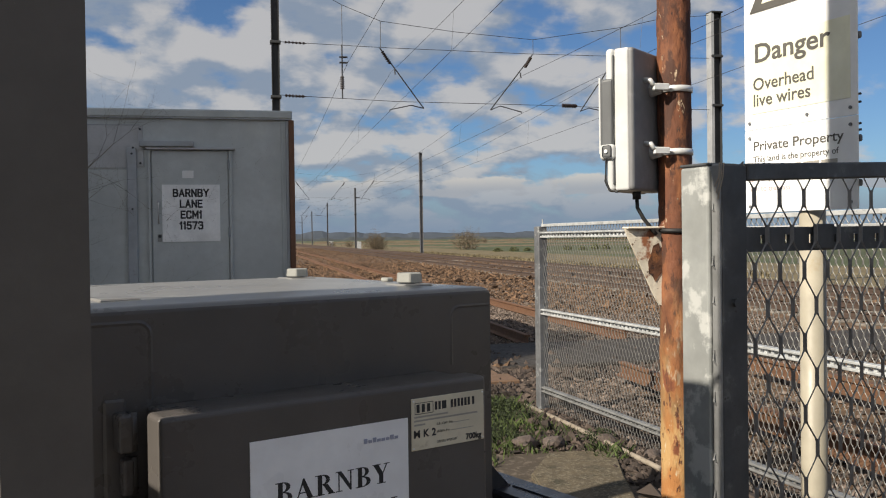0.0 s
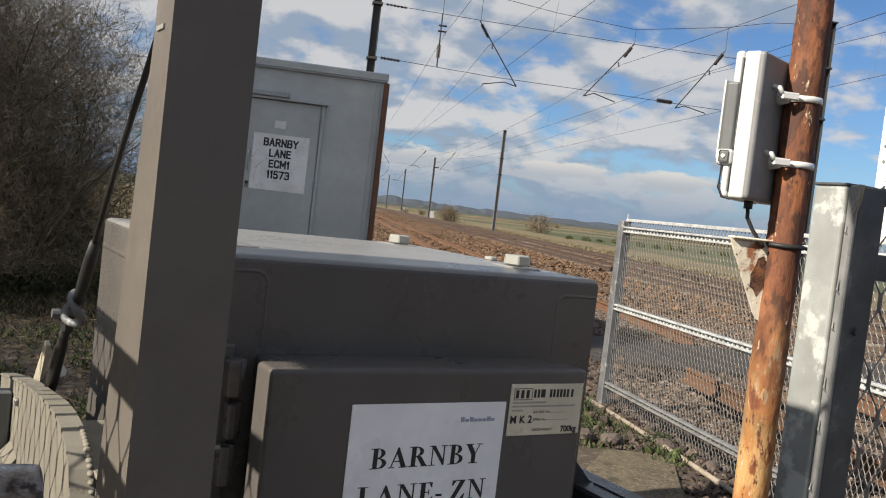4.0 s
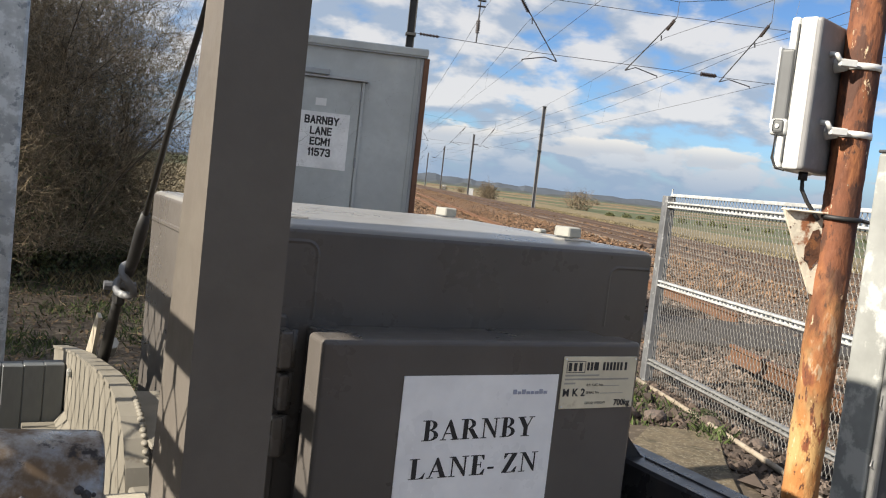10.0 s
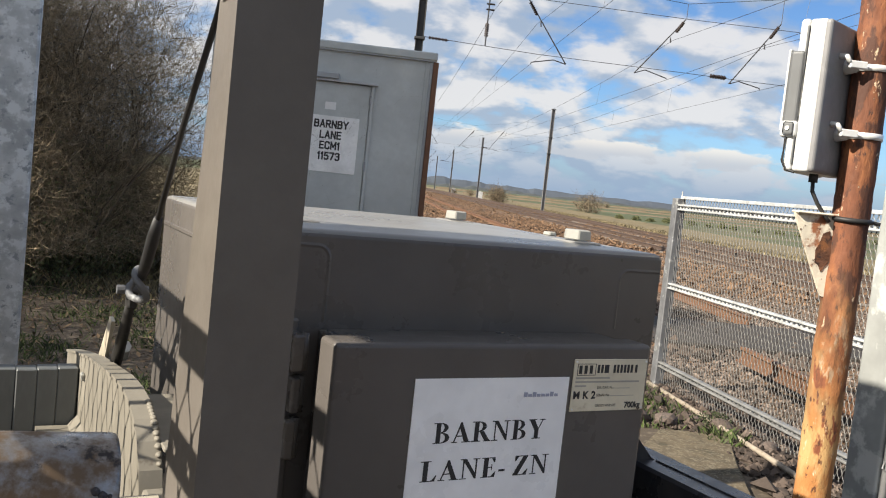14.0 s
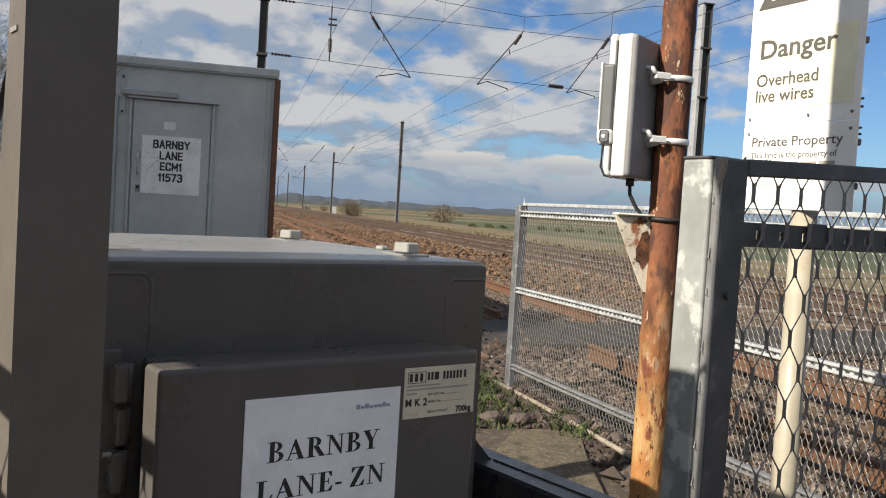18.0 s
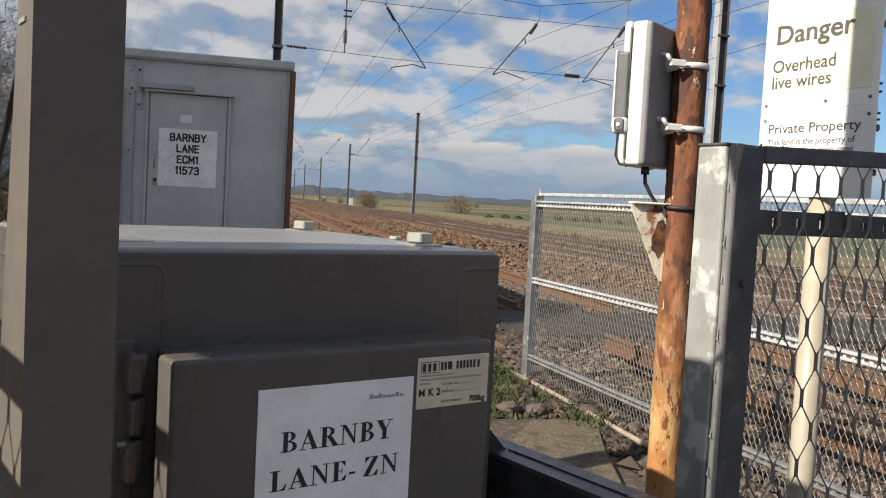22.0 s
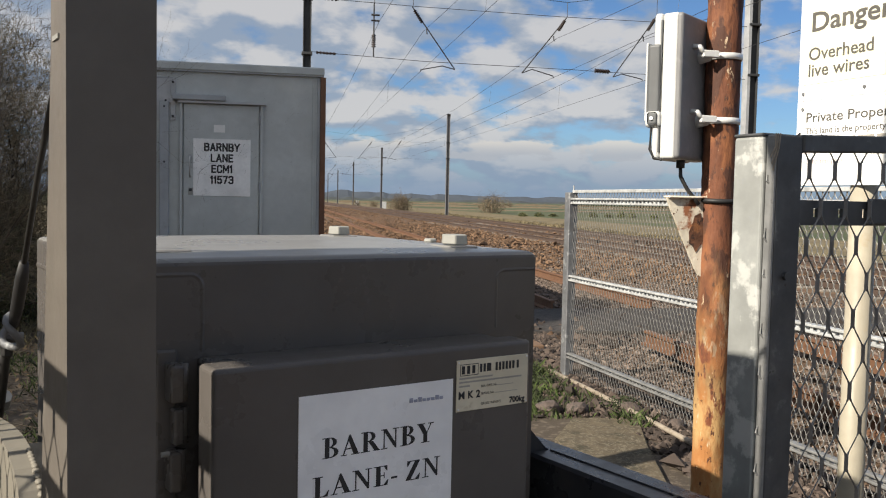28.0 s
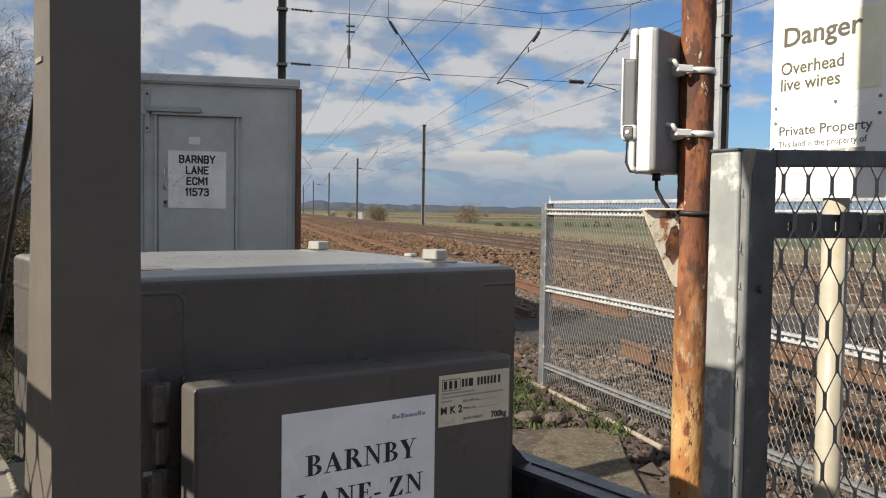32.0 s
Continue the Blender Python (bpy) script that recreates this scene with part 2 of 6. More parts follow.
RUST_POLE = material("rust_over_cream_paint", (0.425, 0.264, 0.111), 0.8, scale=7, vary=0.12, bump=1.0, bump_scale=85, stretch=(1, 1, 0.4),
                     spots=[((0.374, 0.162, 0.051), 8.0, 0.44, 0.58), ((0.51, 0.425, 0.281), 11.0, 0.58, 0.62), ((0.187, 0.0595, 0.0255), 14.0, 0.58, 0.63), ((0.085, 0.034, 0.018), 55.0, 0.60, 0.64), ((0.58, 0.44, 0.26), 42.0, 0.66, 0.69)],
                     fade=(0.80, 1.45, (0.162, 0.0578, 0.0272), [((0.281, 0.111, 0.0425), 7.0, 0.52, 0.66), ((0.0723, 0.0289, 0.017), 20.0, 0.48, 0.56),
                                                            ((0.0467, 0.0238, 0.017), 48.0, 0.60, 0.66), ((0.561, 0.425, 0.289), 24.0, 0.63, 0.66)]))
CREAM = material("cream_pole_paint", (0.373, 0.339, 0.266), 0.5, scale=6, spots=[((0.366, 0.312, 0.22), 14.0, 0.6, 0.72)], bump=0.1)
CREAM_RUST = material("cream_bracket_with_rust", (0.66, 0.60, 0.49), 0.7, scale=6, bump=0.6, bump_scale=60,
                      spots=[((0.26, 0.10, 0.045), 7.0, 0.52, 0.60), ((0.10, 0.05, 0.03), 30.0, 0.62, 0.66)])
CABIN = material("cabin_grey_paint", (0.485, 0.512, 0.508), 0.5, scale=1.4, bump=0.05, bump_scale=40,
                 spots=[((0.452, 0.478, 0.474), 3.0, 0.5, 0.7)])
CABIN_DARK = material("cabin_trim_grey", (0.36, 0.38, 0.40), 0.5, scale=3, spots=[((0.3, 0.3, 0.3), 9.0, 0.6, 0.7)])
CABIN_PALE = material("cabin_patch_panel", (0.462, 0.47, 0.479), 0.55, scale=3, spots=[((0.413, 0.421, 0.433), 6.0, 0.5, 0.7)])
CABIN_RUST = material("brown_corner_strip", (0.17, 0.085, 0.05), 0.8, scale=5, spots=[((0.15, 0.07, 0.04), 12.0, 0.58, 0.68)], bump=0.3)
WHITE = material("white_sign_face", (0.88, 0.88, 0.87), 0.4, scale=3, spots=[((0.70, 0.70, 0.68), 10.0, 0.62, 0.75)])
PAPER = material("printed_white_sheet", (0.93, 0.93, 0.94), 0.32, scale=3)
PLATE = material("cream_rating_plate", (0.66, 0.60, 0.46), 0.4, scale=8, spots=[((0.55, 0.48, 0.35), 30.0, 0.6, 0.7)])
YELLOW = material("faded_yellow_film", (0.86, 0.84, 0.64), 0.4, scale=4, spots=[((0.84, 0.83, 0.70), 5.0, 0.45, 0.7)])
INK = material("black_print", (0.022, 0.022, 0.024), 0.5)
INK_FADED = material("faded_black_print", (0.10, 0.095, 0.085), 0.55)
INK_GREY = material("grey_fine_print", (0.36, 0.34, 0.30), 0.5)
LOGO = material("blue_grey_logo", (0.36, 0.38, 0.48), 0.5)
BOX_GREY = material("grey_plastic_case", (0.581, 0.59, 0.581), 0.45, scale=5, spots=[((0.484, 0.493, 0.484), 9.0, 0.55, 0.7)])
BOX_DARK = material("dark_grey_plastic", (0.10, 0.105, 0.11), 0.5, scale=5)
STRAP = material("bright_banding_steel", (0.74, 0.74, 0.72), 0.4, 0.3, scale=12)
BLACK = material("black_rubber", (0.018, 0.018, 0.019), 0.55, scale=10)
CABLE = material("black_plastic_sheath", (0.022, 0.021, 0.020), 0.5, scale=12, spots=[((0.06, 0.05, 0.045), 30.0, 0.64, 0.72)])
STEEL_DARK = material("dark_painted_steel", (0.027, 0.0284, 0.0338), 0.30, scale=6, spots=[((0.0405, 0.0405, 0.0428), 12.0, 0.55, 0.7)])
MAST_DARK = material("dark_mast_steel", (0.035, 0.037, 0.04), 0.6, scale=3)
MAST_LIT = material("sunlit_mast_steel", (0.42, 0.43, 0.44), 0.5, 0.3, scale=3)
WIRE = material("dark_contact_wire", (0.05, 0.05, 0.055), 0.5, 0.4)
INSUL = material("dark_brown_insulator", (0.032, 0.022, 0.020), 0.35)
BOLT = material("pale_lug_paint", (0.288, 0.288, 0.265), 0.45, scale=20)
RAIL = material("rusty_rail", (0.134, 0.0672, 0.0352), 0.75, scale=9, spots=[((0.096, 0.0448, 0.0256), 16.0, 0.5, 0.65)], bump=0.3)
RAIL_MAIN = material("brown_running_rail", (0.085, 0.058, 0.045), 0.6, 0.2, scale=6)
SLEEPER = material("weathered_sleeper_concrete", (0.196, 0.168, 0.14), 0.9, scale=6, bump=0.4)
TIMBER = material("brown_stained_timber", (0.15, 0.09, 0.054), 0.85, scale=5, bump=0.4, stretch=(1, 1, 4))
CONCRETE = material("mossy_concrete", (0.14, 0.115, 0.078), 0.9, scale=7, bump=0.6, bump_scale=45,
                    spots=[((0.085, 0.075, 0.042), 6.0, 0.50, 0.66), ((0.30, 0.26, 0.19), 40.0, 0.56, 0.66)])
PIPE = material("dusty_cream_conduit", (0.29, 0.247, 0.195), 0.7, scale=9, spots=[((0.174, 0.137, 0.1), 14.0, 0.5, 0.65)])
STONE = material("ballast_stone", (0.113, 0.0667, 0.0378), 0.9, scale=30, bump=0.4, island=True, vary=0.1)
STONE_NEAR = material("pinkish_grey_ballast", (0.122, 0.094, 0.077), 0.9, scale=30, bump=0.4, island=True, vary=0.22)
STONE_DARK = material("dark_cess_stone", (0.0587, 0.0433, 0.0347), 0.9, scale=30, bump=0.4, island=True)
EARTH = material("earth_and_gravel", (0.0593, 0.0455, 0.0316), 0.95, scale=3.0, bump=0.8, bump_scale=30,
                 spots=[((0.119, 0.0952, 0.0714), 14.0, 0.5, 0.6), ((0.0316, 0.0297, 0.0178), 1.3, 0.56, 0.7)])
BALLAST_BED = material("brown_ballast_bed", (0.138, 0.0788, 0.0394), 0.95, scale=9.0, vary=0.15, bump=1.0, bump_scale=26,
                       spots=[((0.0856, 0.0491, 0.0264), 6.0, 0.46, 0.6), ((0.221, 0.142, 0.0817), 11.0, 0.54, 0.64), ((0.0917, 0.0546, 0.0289), 0.7, 0.45, 0.65)])
FIELD = material("spring_field_grass", (0.0551, 0.068, 0.0233), 0.95, scale=0.05, vary=0.15, bump=0.4, bump_scale=2.0,
                 spots=[((0.123, 0.101, 0.0486), 0.035, 0.50, 0.66), ((0.0389, 0.0551, 0.0162), 0.35, 0.55, 0.7)])
STRAW = material("dry_verge_grass", (0.156, 0.122, 0.0598), 0.95, scale=0.6, vary=0.15, bump=0.8, bump_scale=8.0,
                 spots=[((0.0884, 0.0677, 0.0312), 1.6, 0.5, 0.66)])
GRASS = material("grass_blades", (0.0432, 0.0634, 0.0144), 0.8, scale=3.0, vary=0.2, island=True)
DRYGRASS = material("dry_grass_blades", (0.17, 0.135, 0.07), 0.85, scale=3.0, vary=0.2, island=True)
TWIG = material("bare_hawthorn_twigs", (0.235, 0.183, 0.115), 0.85, scale=6.0, island=True)
BRANCH = material("dark_hawthorn_bark", (0.115, 0.0891, 0.0598), 0.9, scale=8.0, bump=0.5, bump_scale=60, island=True)
LITTER = material("brown_leaf_litter", (0.0975, 0.065, 0.036), 0.9, scale=4.0, vary=0.25, island=True)
TWIG_FAR = material("distant_bare_scrub", (0.13, 0.10, 0.065), 0.9, scale=1.0, island=True)
IVY = material("dark_hedge_foliage", (0.0878, 0.0943, 0.035), 0.7, scale=3.0, island=True)
# distance haze is mixed into the base colour, in HILL_NEAR too
HILL = material("hazy_wooded_hill", (0.05, 0.062, 0.08), 1.0, scale=0.01)
TUBE = material("weathered_galvanised_tube", (0.378, 0.378, 0.378), 0.30, 0.85, scale=12, vary=0.1, bump=0.1, bump_scale=40,
                spots=[((0.18, 0.126, 0.081), 9.0, 0.47, 0.60, 0.7), ((0.072, 0.063, 0.0585), 26.0, 0.60, 0.68, 0.8)])
DIRT = material("dark_crust", (0.06, 0.055, 0.06), 0.9, scale=30, vary=0.2)
ASPHALT = material("worn_dark_asphalt", (0.0263, 0.0221, 0.0189), 0.9, scale=6, bump=0.8, bump_scale=60,
                   spots=[((0.0525, 0.0446, 0.0394), 18.0, 0.45, 0.6)])
MAST_MID = material("weathered_mast_steel", (0.16, 0.16, 0.168), 0.6, 0.2, scale=3)
HILL_NEAR = material("hazy_tree_line", (0.05, 0.058, 0.06), 1.0, scale=0.02, vary=0.1)
WEIGHT = material("grimy_counterweight_steel", (0.12, 0.128, 0.13), 0.5, 0.3, scale=9, vary=0.15, bump=0.1, stretch=(1, 1, 0.3),
                  spots=[((0.19, 0.20, 0.20), 7.0, 0.5, 0.7), ((0.07, 0.07, 0.07), 14.0, 0.6, 0.75)])
MESH = material("zinc_mesh_strand", (0.125, 0.123, 0.118), 0.5, 0.3, scale=20, vary=0.15)
PANEL_DARK = material("dark_weathered_zinc", (0.085, 0.088, 0.092), 0.6, 0.35, scale=10, vary=0.1, bump=0.12, bump_scale=70,
                      spots=[((0.14, 0.145, 0.145), 20.0, 0.58, 0.66), ((0.05, 0.045, 0.04), 40.0, 0.64, 0.72)])
SPANGLE = material("spangled_zinc_coating", (0.42, 0.438, 0.446), 0.45, 0.5, scale=8, vary=0.15, bump=0.1, bump_scale=70,
                   spots=[((0.56, 0.586, 0.595), 16.0, 0.50, 0.58), ((0.245, 0.263, 0.28), 26.0, 0.56, 0.64)])
SLAB = material("weathered_pale_concrete", (0.0938, 0.0735, 0.045), 0.92, scale=8, vary=0.15, bump=1.0, bump_scale=70,
                spots=[((0.045, 0.039, 0.0225), 6.0, 0.52, 0.66), ((0.158, 0.135, 0.0938), 46.0, 0.52, 0.60), ((0.0375, 0.0315, 0.021), 60.0, 0.60, 0.66)])
GALV_MID = material("grey_galvanised_steel", (0.23, 0.232, 0.23), 0.55, 0.3, scale=10, vary=0.1, bump=0.1, bump_scale=70,
                    spots=[((0.30, 0.30, 0.29), 12.0, 0.55, 0.68), ((0.15, 0.145, 0.14), 30.0, 0.6, 0.7)])

# ---- building helpers ----
def thing(name, m, label, category="", group="", kind=""):
    ob = new(name)
    ob.empty_display_size = 0.1
    ob.matrix_world = m
    return tagged(ob, label, category, group, kind)


def mesh_of(bm, name, mat, smooth=False):
    me = bpy.data.meshes.new(name)
    bm.normal_update()
    bm.to_mesh(me)
    bm.free()
    me.materials.append(mat)
    if smooth:
        me.polygons.foreach_set("use_smooth", [True] * len(me.polygons))
    return me


def part(name, bm, mat, parent, label="", smooth=False):
    ob = new(name, mesh_of(bm, name, mat, smooth) if isinstance(bm, bmesh.types.BMesh) else bm)
    ob.parent = parent
    if label:
        tagged(ob, label)
    return ob


def solo(name, bm, mat, label, category="", group="", kind="", smooth=False, m=None):
    ob = new(name, mesh_of(bm, name, mat, smooth) if isinstance(bm, bmesh.types.BMesh) else bm)
    if m is not None:
        ob.matrix_world = m
    return tagged(ob, label, category, group, kind)


def B():
    return bmesh.new()


def bx(bm, x0, x1, y0, y1, z0, z1, bevel=0.0, seg=2, m=None):
    r = bmesh.ops.create_cube(bm, size=1.0)
    vs = r["verts"]
    for v in vs:
        v.co = Vector((x0 + (v.co.x + 0.5) * (x1 - x0), y0 + (v.co.y + 0.5) * (y1 - y0), z0 + (v.co.z + 0.5) * (z1 - z0)))
    if bevel:
        es = list({e for v in vs for e in v.link_edges})
        out = bmesh.ops.bevel(bm, geom=es, offset=bevel, segments=seg, profile=0.5, affect="EDGES")
        vs = list({v for f in out["faces"] for v in f.verts} | {v for v in vs if v.is_valid})
    if m is not None:
        bmesh.ops.transform(bm, matrix=m, verts=vs)
    return bm


def cyl(bm, p0, p1, r0, r1=None, n=14, caps=True):
    p0, p1 = Vector(p0), Vector(p1)
    d = p1 - p0
    q = d.to_track_quat("Z", "Y").to_matrix()
    r1 = r0 if r1 is None else r1
    ring = []
    for p, r in ((p0, r0), (p1, r1)):
        ring.append([bm.verts.new(p + q @ Vector((r * math.cos(2 * math.pi * i / n), r * math.sin(2 * math.pi * i / n), 0))) for i in range(n)])
    for i in range(n):
        bm.faces.new((ring[0][i], ring[0][(i + 1) % n], ring[1][(i + 1) % n], ring[1][i]))
    if caps:
        bm.faces.new(ring[0][::-1])
        bm.faces.new(ring[1])
    return bm


def sweep(bm, pts, r, n=8, closed=False):
    pts = [Vector(p) for p in pts]
    rings = []
    count = len(pts)
    for i, p in enumerate(pts):
        a = pts[(i - 1) % count] if closed or i else p
        b = pts[(i + 1) % count] if closed or i < count - 1 else p
        d = (b - a).normalized()
        side = d.cross(Vector((0, 0, 1)))
        side = side.normalized() if side.length > 1e-4 else Vector((1, 0, 0))
        up_ = side.cross(d)
        rr = r[i] if isinstance(r, (list, tuple)) else r
        rings.append([bm.verts.new(p + (side * math.cos(2 * math.pi * k / n) + up_ * math.sin(2 * math.pi * k / n)) * rr) for k in range(n)])
    for i in range(count if closed else count - 1):
        a, b = rings[i], rings[(i + 1) % count]
        for k in range(n):
            bm.faces.new((a[k], b[k], b[(k + 1) % n], a[(k + 1) % n]))
    if not closed:
        bm.faces.new(rings[0])
        bm.faces.new(rings[-1][::-1])
    return bm


def plate(bm, outline, axis, a, b):
    """A flat plate: the 2D outline pushed from a to b along the axis (0, 1 or 2)."""
    def co(p, k):
        c = list(p)
        c.insert(axis, k)
        return c
    lo = [bm.verts.new(co(p, a)) for p in outline]
    hi = [bm.verts.new(co(p, b)) for p in outline]
    bm.faces.new(lo)
    bm.faces.new(hi[::-1])
    n = len(outline)
    for i in range(n):
        bm.faces.new((lo[i], hi[i], hi[(i + 1) % n], lo[(i + 1) % n]))
    bmesh.ops.recalc_face_normals(bm, faces=bm.faces[:])
    return bm


def words(text, size, mat, parent, m, depth=0.0006, bold=0.0, align="CENTER", name="lettering", space=1.0, wide=1.0, split=False):
    cu = bpy.data.curves.new("lettering", "FONT")
    cu.body, cu.size, cu.extrude, cu.align_x, cu.offset, cu.space_character = text, size, depth, align, bold, space
    cu.resolution_u = 3
    tmp = new("lettering_curve", cu)
    me = bpy.data.meshes.new_from_object(tmp, depsgraph=bpy.context.evaluated_depsgraph_get())
    bpy.data.objects.remove(tmp)
    bpy.data.curves.remove(cu)
    me.transform(m @ Matrix.Diagonal((wide, 1, 1, 1)))
    me.materials.clear()
    me.materials.append(mat)
    if not split:
        return part(name, me, mat, parent)
    bm = B()
    bm.from_mesh(me)
    bpy.data.meshes.remove(me)
    todo = set(bm.faces)
    while todo:  # one part for each letter
        island, edge = set(), [todo.pop()]
        while edge:
            f = edge.pop()
            island.add(f)
            for e in f.edges:
                for g in e.link_faces:
                    if g in todo:
                        todo.remove(g)
                        edge.append(g)
        one = B()
        made = {}
        for f in island:
            one.faces.new([made.setdefault(v, None) or made.update({v: one.verts.new(v.co)}) or made[v] for v in f.verts])
        part("letter", one, mat, parent)
    bm.free()


def from_arrays(name, verts, faces, mat, smooth=False):
    me = bpy.data.meshes.new(name)
    me.from_pydata(verts, [], faces)
    me.update()
    me.materials.append(mat)
    if smooth:
        me.polygons.foreach_set("use_smooth", [True] * len(me.polygons))
    return me

# ---- ground: one sheet from the crossing to the horizon ----
def ground_z(x, y):
    if x < 2.55:
        return 0.0
    if x < 3.2:
        return -0.06 * (x - 2.55) / 0.65
    if x < 16.2:
        return -0.06
    if x < 19.5:
        return -0.06 - 0.22 * (x - 16.2) / 3.3
    return -0.28


def build_ground():
    xs = [-3000, -900, -300, -90, -30, -12, -6, -3, -1, 1, 2.0, 2.55, 3.2, 6.5, 9.0, 12.0, 16.2, 17.6, 19.5, 24, 31, 40, 90, 250, 800, 3000]
    ys = [-400, -60, -12, -2, 4, 8, 12, 20, 40, 80, 160, 320, 640, 1300, 2600, 4200]
    verts, faces, mats = [], [], []
    for y in ys:
        for x in xs:
            verts.append((x, y, ground_z(x, y)))
    n = len(xs)
    for j in range(len(ys) - 1):
        for i in range(n - 1):
            faces.append((j * n + i, j * n + i + 1, (j + 1) * n + i + 1, (j + 1) * n + i))
            xm = (xs[i] + xs[i + 1]) / 2
            mats.append(0 if -6 < xm < 3.2 else 1 if 3.2 < xm < 16.2 else 2 if 16.2 < xm < 31 or -30 < xm < -6 else 3)
    me = from_arrays("ground", verts, faces, EARTH)
    for m in (BALLAST_BED, STRAW, FIELD):
        me.materials.append(m)
    me.polygons.foreach_set("material_index", mats)
    tagged(new("ground", me), "earth, railway ballast bed and flat green fields reaching the horizon", "ground", kind="structure")


build_ground()


def rail_bm(x, y0, y1, z=0.12):
    bm = B()
    prof = [(-0.07, -0.15), (0.07, -0.15), (0.07, -0.138), (0.012, -0.118), (0.012, -0.04), (0.036, -0.028), (0.036, -0.004), (0.028, 0.0),
            (-0.028, 0.0), (-0.036, -0.004), (-0.036, -0.028), (-0.012, -0.04), (-0.012, -0.118), (-0.07, -0.138)]
    return plate(bm, [(x + a, z + b) for a, b in prof], 1, y0, y1)

def track(x_left, stretches, rail_mat, sleepers, label, sunk=0.0):
    t = thing("railway_track", pose(x_left + 0.75, 20, 0), label, "railway track", "railway tracks")
    for a, b in stretches:
        for x in (-0.75, 0.75):
            part("rail", rail_bm(x, a - 20, b - 20, 0.19 if sunk and b < 20 else 0.12), rail_mat, t)
    bm = B()
    bx(bm, -1.25, 1.25, -0.13, 0.13, -0.17, -0.025, 0.015, 1)
    me = mesh_of(bm, "sleeper", SLEEPER)
    for y in sleepers:
        s = new("sleeper", me)
        s.parent, s.location = t, (0, y - 20, -sunk)
    return t


SIDING_Y = [12.2 - 0.65 * i for i in range(9)] + [16.2 + 0.65 * i for i in range(70)]
track(3.75, [(5.0, 12.55), (15.85, 900)], RAIL, SIDING_Y, "rusty orange siding track with a gap at the crossing deck", 0.045)
track(10.4, [(3.0, 12.55), (15.85, 900)], RAIL_MAIN, [16.2 + 0.65 * i for i in range(75)], "brown running line on stone ballast")
track(13.8, [(3.0, 12.55), (15.85, 900)], RAIL_MAIN, [16.2 + 0.65 * i for i in range(75)], "brown running line on stone ballast")


# ---- barrier machine ----
MACH = pose(-0.004, 5.28, 0, 0, 0, 24.1)
FACE = pose(0, 0, 0, 90, 0, 0)

SERIF = {  # strokes of bold roman capitals: (outline) on a cap height of 1; the last number is the width
    "L": ([[(0.12, 0), (0.33, 0), (0.33, 1), (0.12, 1)], [(0.0, 0), (0.66, 0), (0.66, 0.045), (0.0, 0.045)], [(0.0, 0.955), (0.45, 0.955), (0.45, 1), (0.0, 1)], [(0.45, 0.045), (0.66, 0.045), (0.72, 0.30), (0.68, 0.30), (0.56, 0.10)]], 0.74),
    "E": ([[(0.12, 0), (0.33, 0), (0.33, 1), (0.12, 1)], [(0.0, 0), (0.66, 0), (0.66, 0.045), (0.0, 0.045)], [(0.0, 0.955), (0.64, 0.955), (0.64, 1), (0.0, 1)], [(0.48, 0.045), (0.66, 0.045), (0.70, 0.28), (0.66, 0.28)],
           [(0.48, 0.955), (0.64, 0.955), (0.64, 0.74), (0.60, 0.74)], [(0.33, 0.48), (0.48, 0.48), (0.48, 0.53), (0.33, 0.53)], [(0.48, 0.36), (0.52, 0.36), (0.52, 0.66), (0.48, 0.66)]], 0.74),
    "N": ([[(0.13, 0.045), (0.19, 0.045), (0.19, 0.955), (0.13, 0.955)], [(0.70, 0.0), (0.77, 0.0), (0.77, 0.955), (0.70, 0.955)], [(0.06, 1), (0.28, 1), (0.77, 0.18), (0.77, 0.0), (0.70, 0.0), (0.13, 0.92)],
           [(0.0, 0), (0.32, 0), (0.32, 0.045), (0.0, 0.045)], [(0.58, 0.955), (0.90, 0.955), (0.90, 1), (0.58, 1)], [(0.0, 0.955), (0.2, 0.955), (0.2, 1), (0.0, 1)]], 0.92),
    "A": ([[(0.10, 0.045), (0.16, 0.045), (0.42, 0.80), (0.40, 1.0)], [(0.36, 0.9), (0.40, 1.0), (0.46, 1.0), (0.84, 0.045), (0.60, 0.045), (0.34, 0.80)], [(0.20, 0.29), (0.56, 0.29), (0.56, 0.345), (0.22, 0.345)],
           [(0.0, 0), (0.30, 0), (0.30, 0.045), (0.0, 0.045)], [(0.50, 0), (0.92, 0), (0.92, 0.045), (0.50, 0.045)]], 0.90),
    "Y": ([[(0.06, 0.955), (0.32, 0.955), (0.55, 0.50), (0.55, 0.42), (0.34, 0.42)], [(0.70, 0.955), (0.76, 0.955), (0.55, 0.48), (0.50, 0.50)], [(0.34, 0.045), (0.55, 0.045), (0.55, 0.48), (0.34, 0.48)],
           [(0.22, 0), (0.67, 0), (0.67, 0.045), (0.22, 0.045)], [(0.0, 0.955), (0.42, 0.955), (0.42, 1), (0.0, 1)], [(0.58, 0.955), (0.88, 0.955), (0.88, 1), (0.58, 1)]], 0.86),
    "Z": ([[(0.06, 0.955), (0.68, 0.955), (0.68, 1), (0.06, 1)], [(0.0, 0), (0.66, 0), (0.66, 0.045), (0.0, 0.045)], [(0.0, 0.045), (0.24, 0.045), (0.68, 0.955), (0.44, 0.955)], [(0.06, 0.955), (0.24, 0.955), (0.09, 0.72), (0.05, 0.72)],
           [(0.46, 0.045), (0.66, 0.045), (0.71, 0.30), (0.67, 0.30)]], 0.76),
    "-": ([[(0.04, 0.26), (0.34, 0.26), (0.34, 0.37), (0.04, 0.37)]], 0.38),
    " ": ([], 0.26),
}


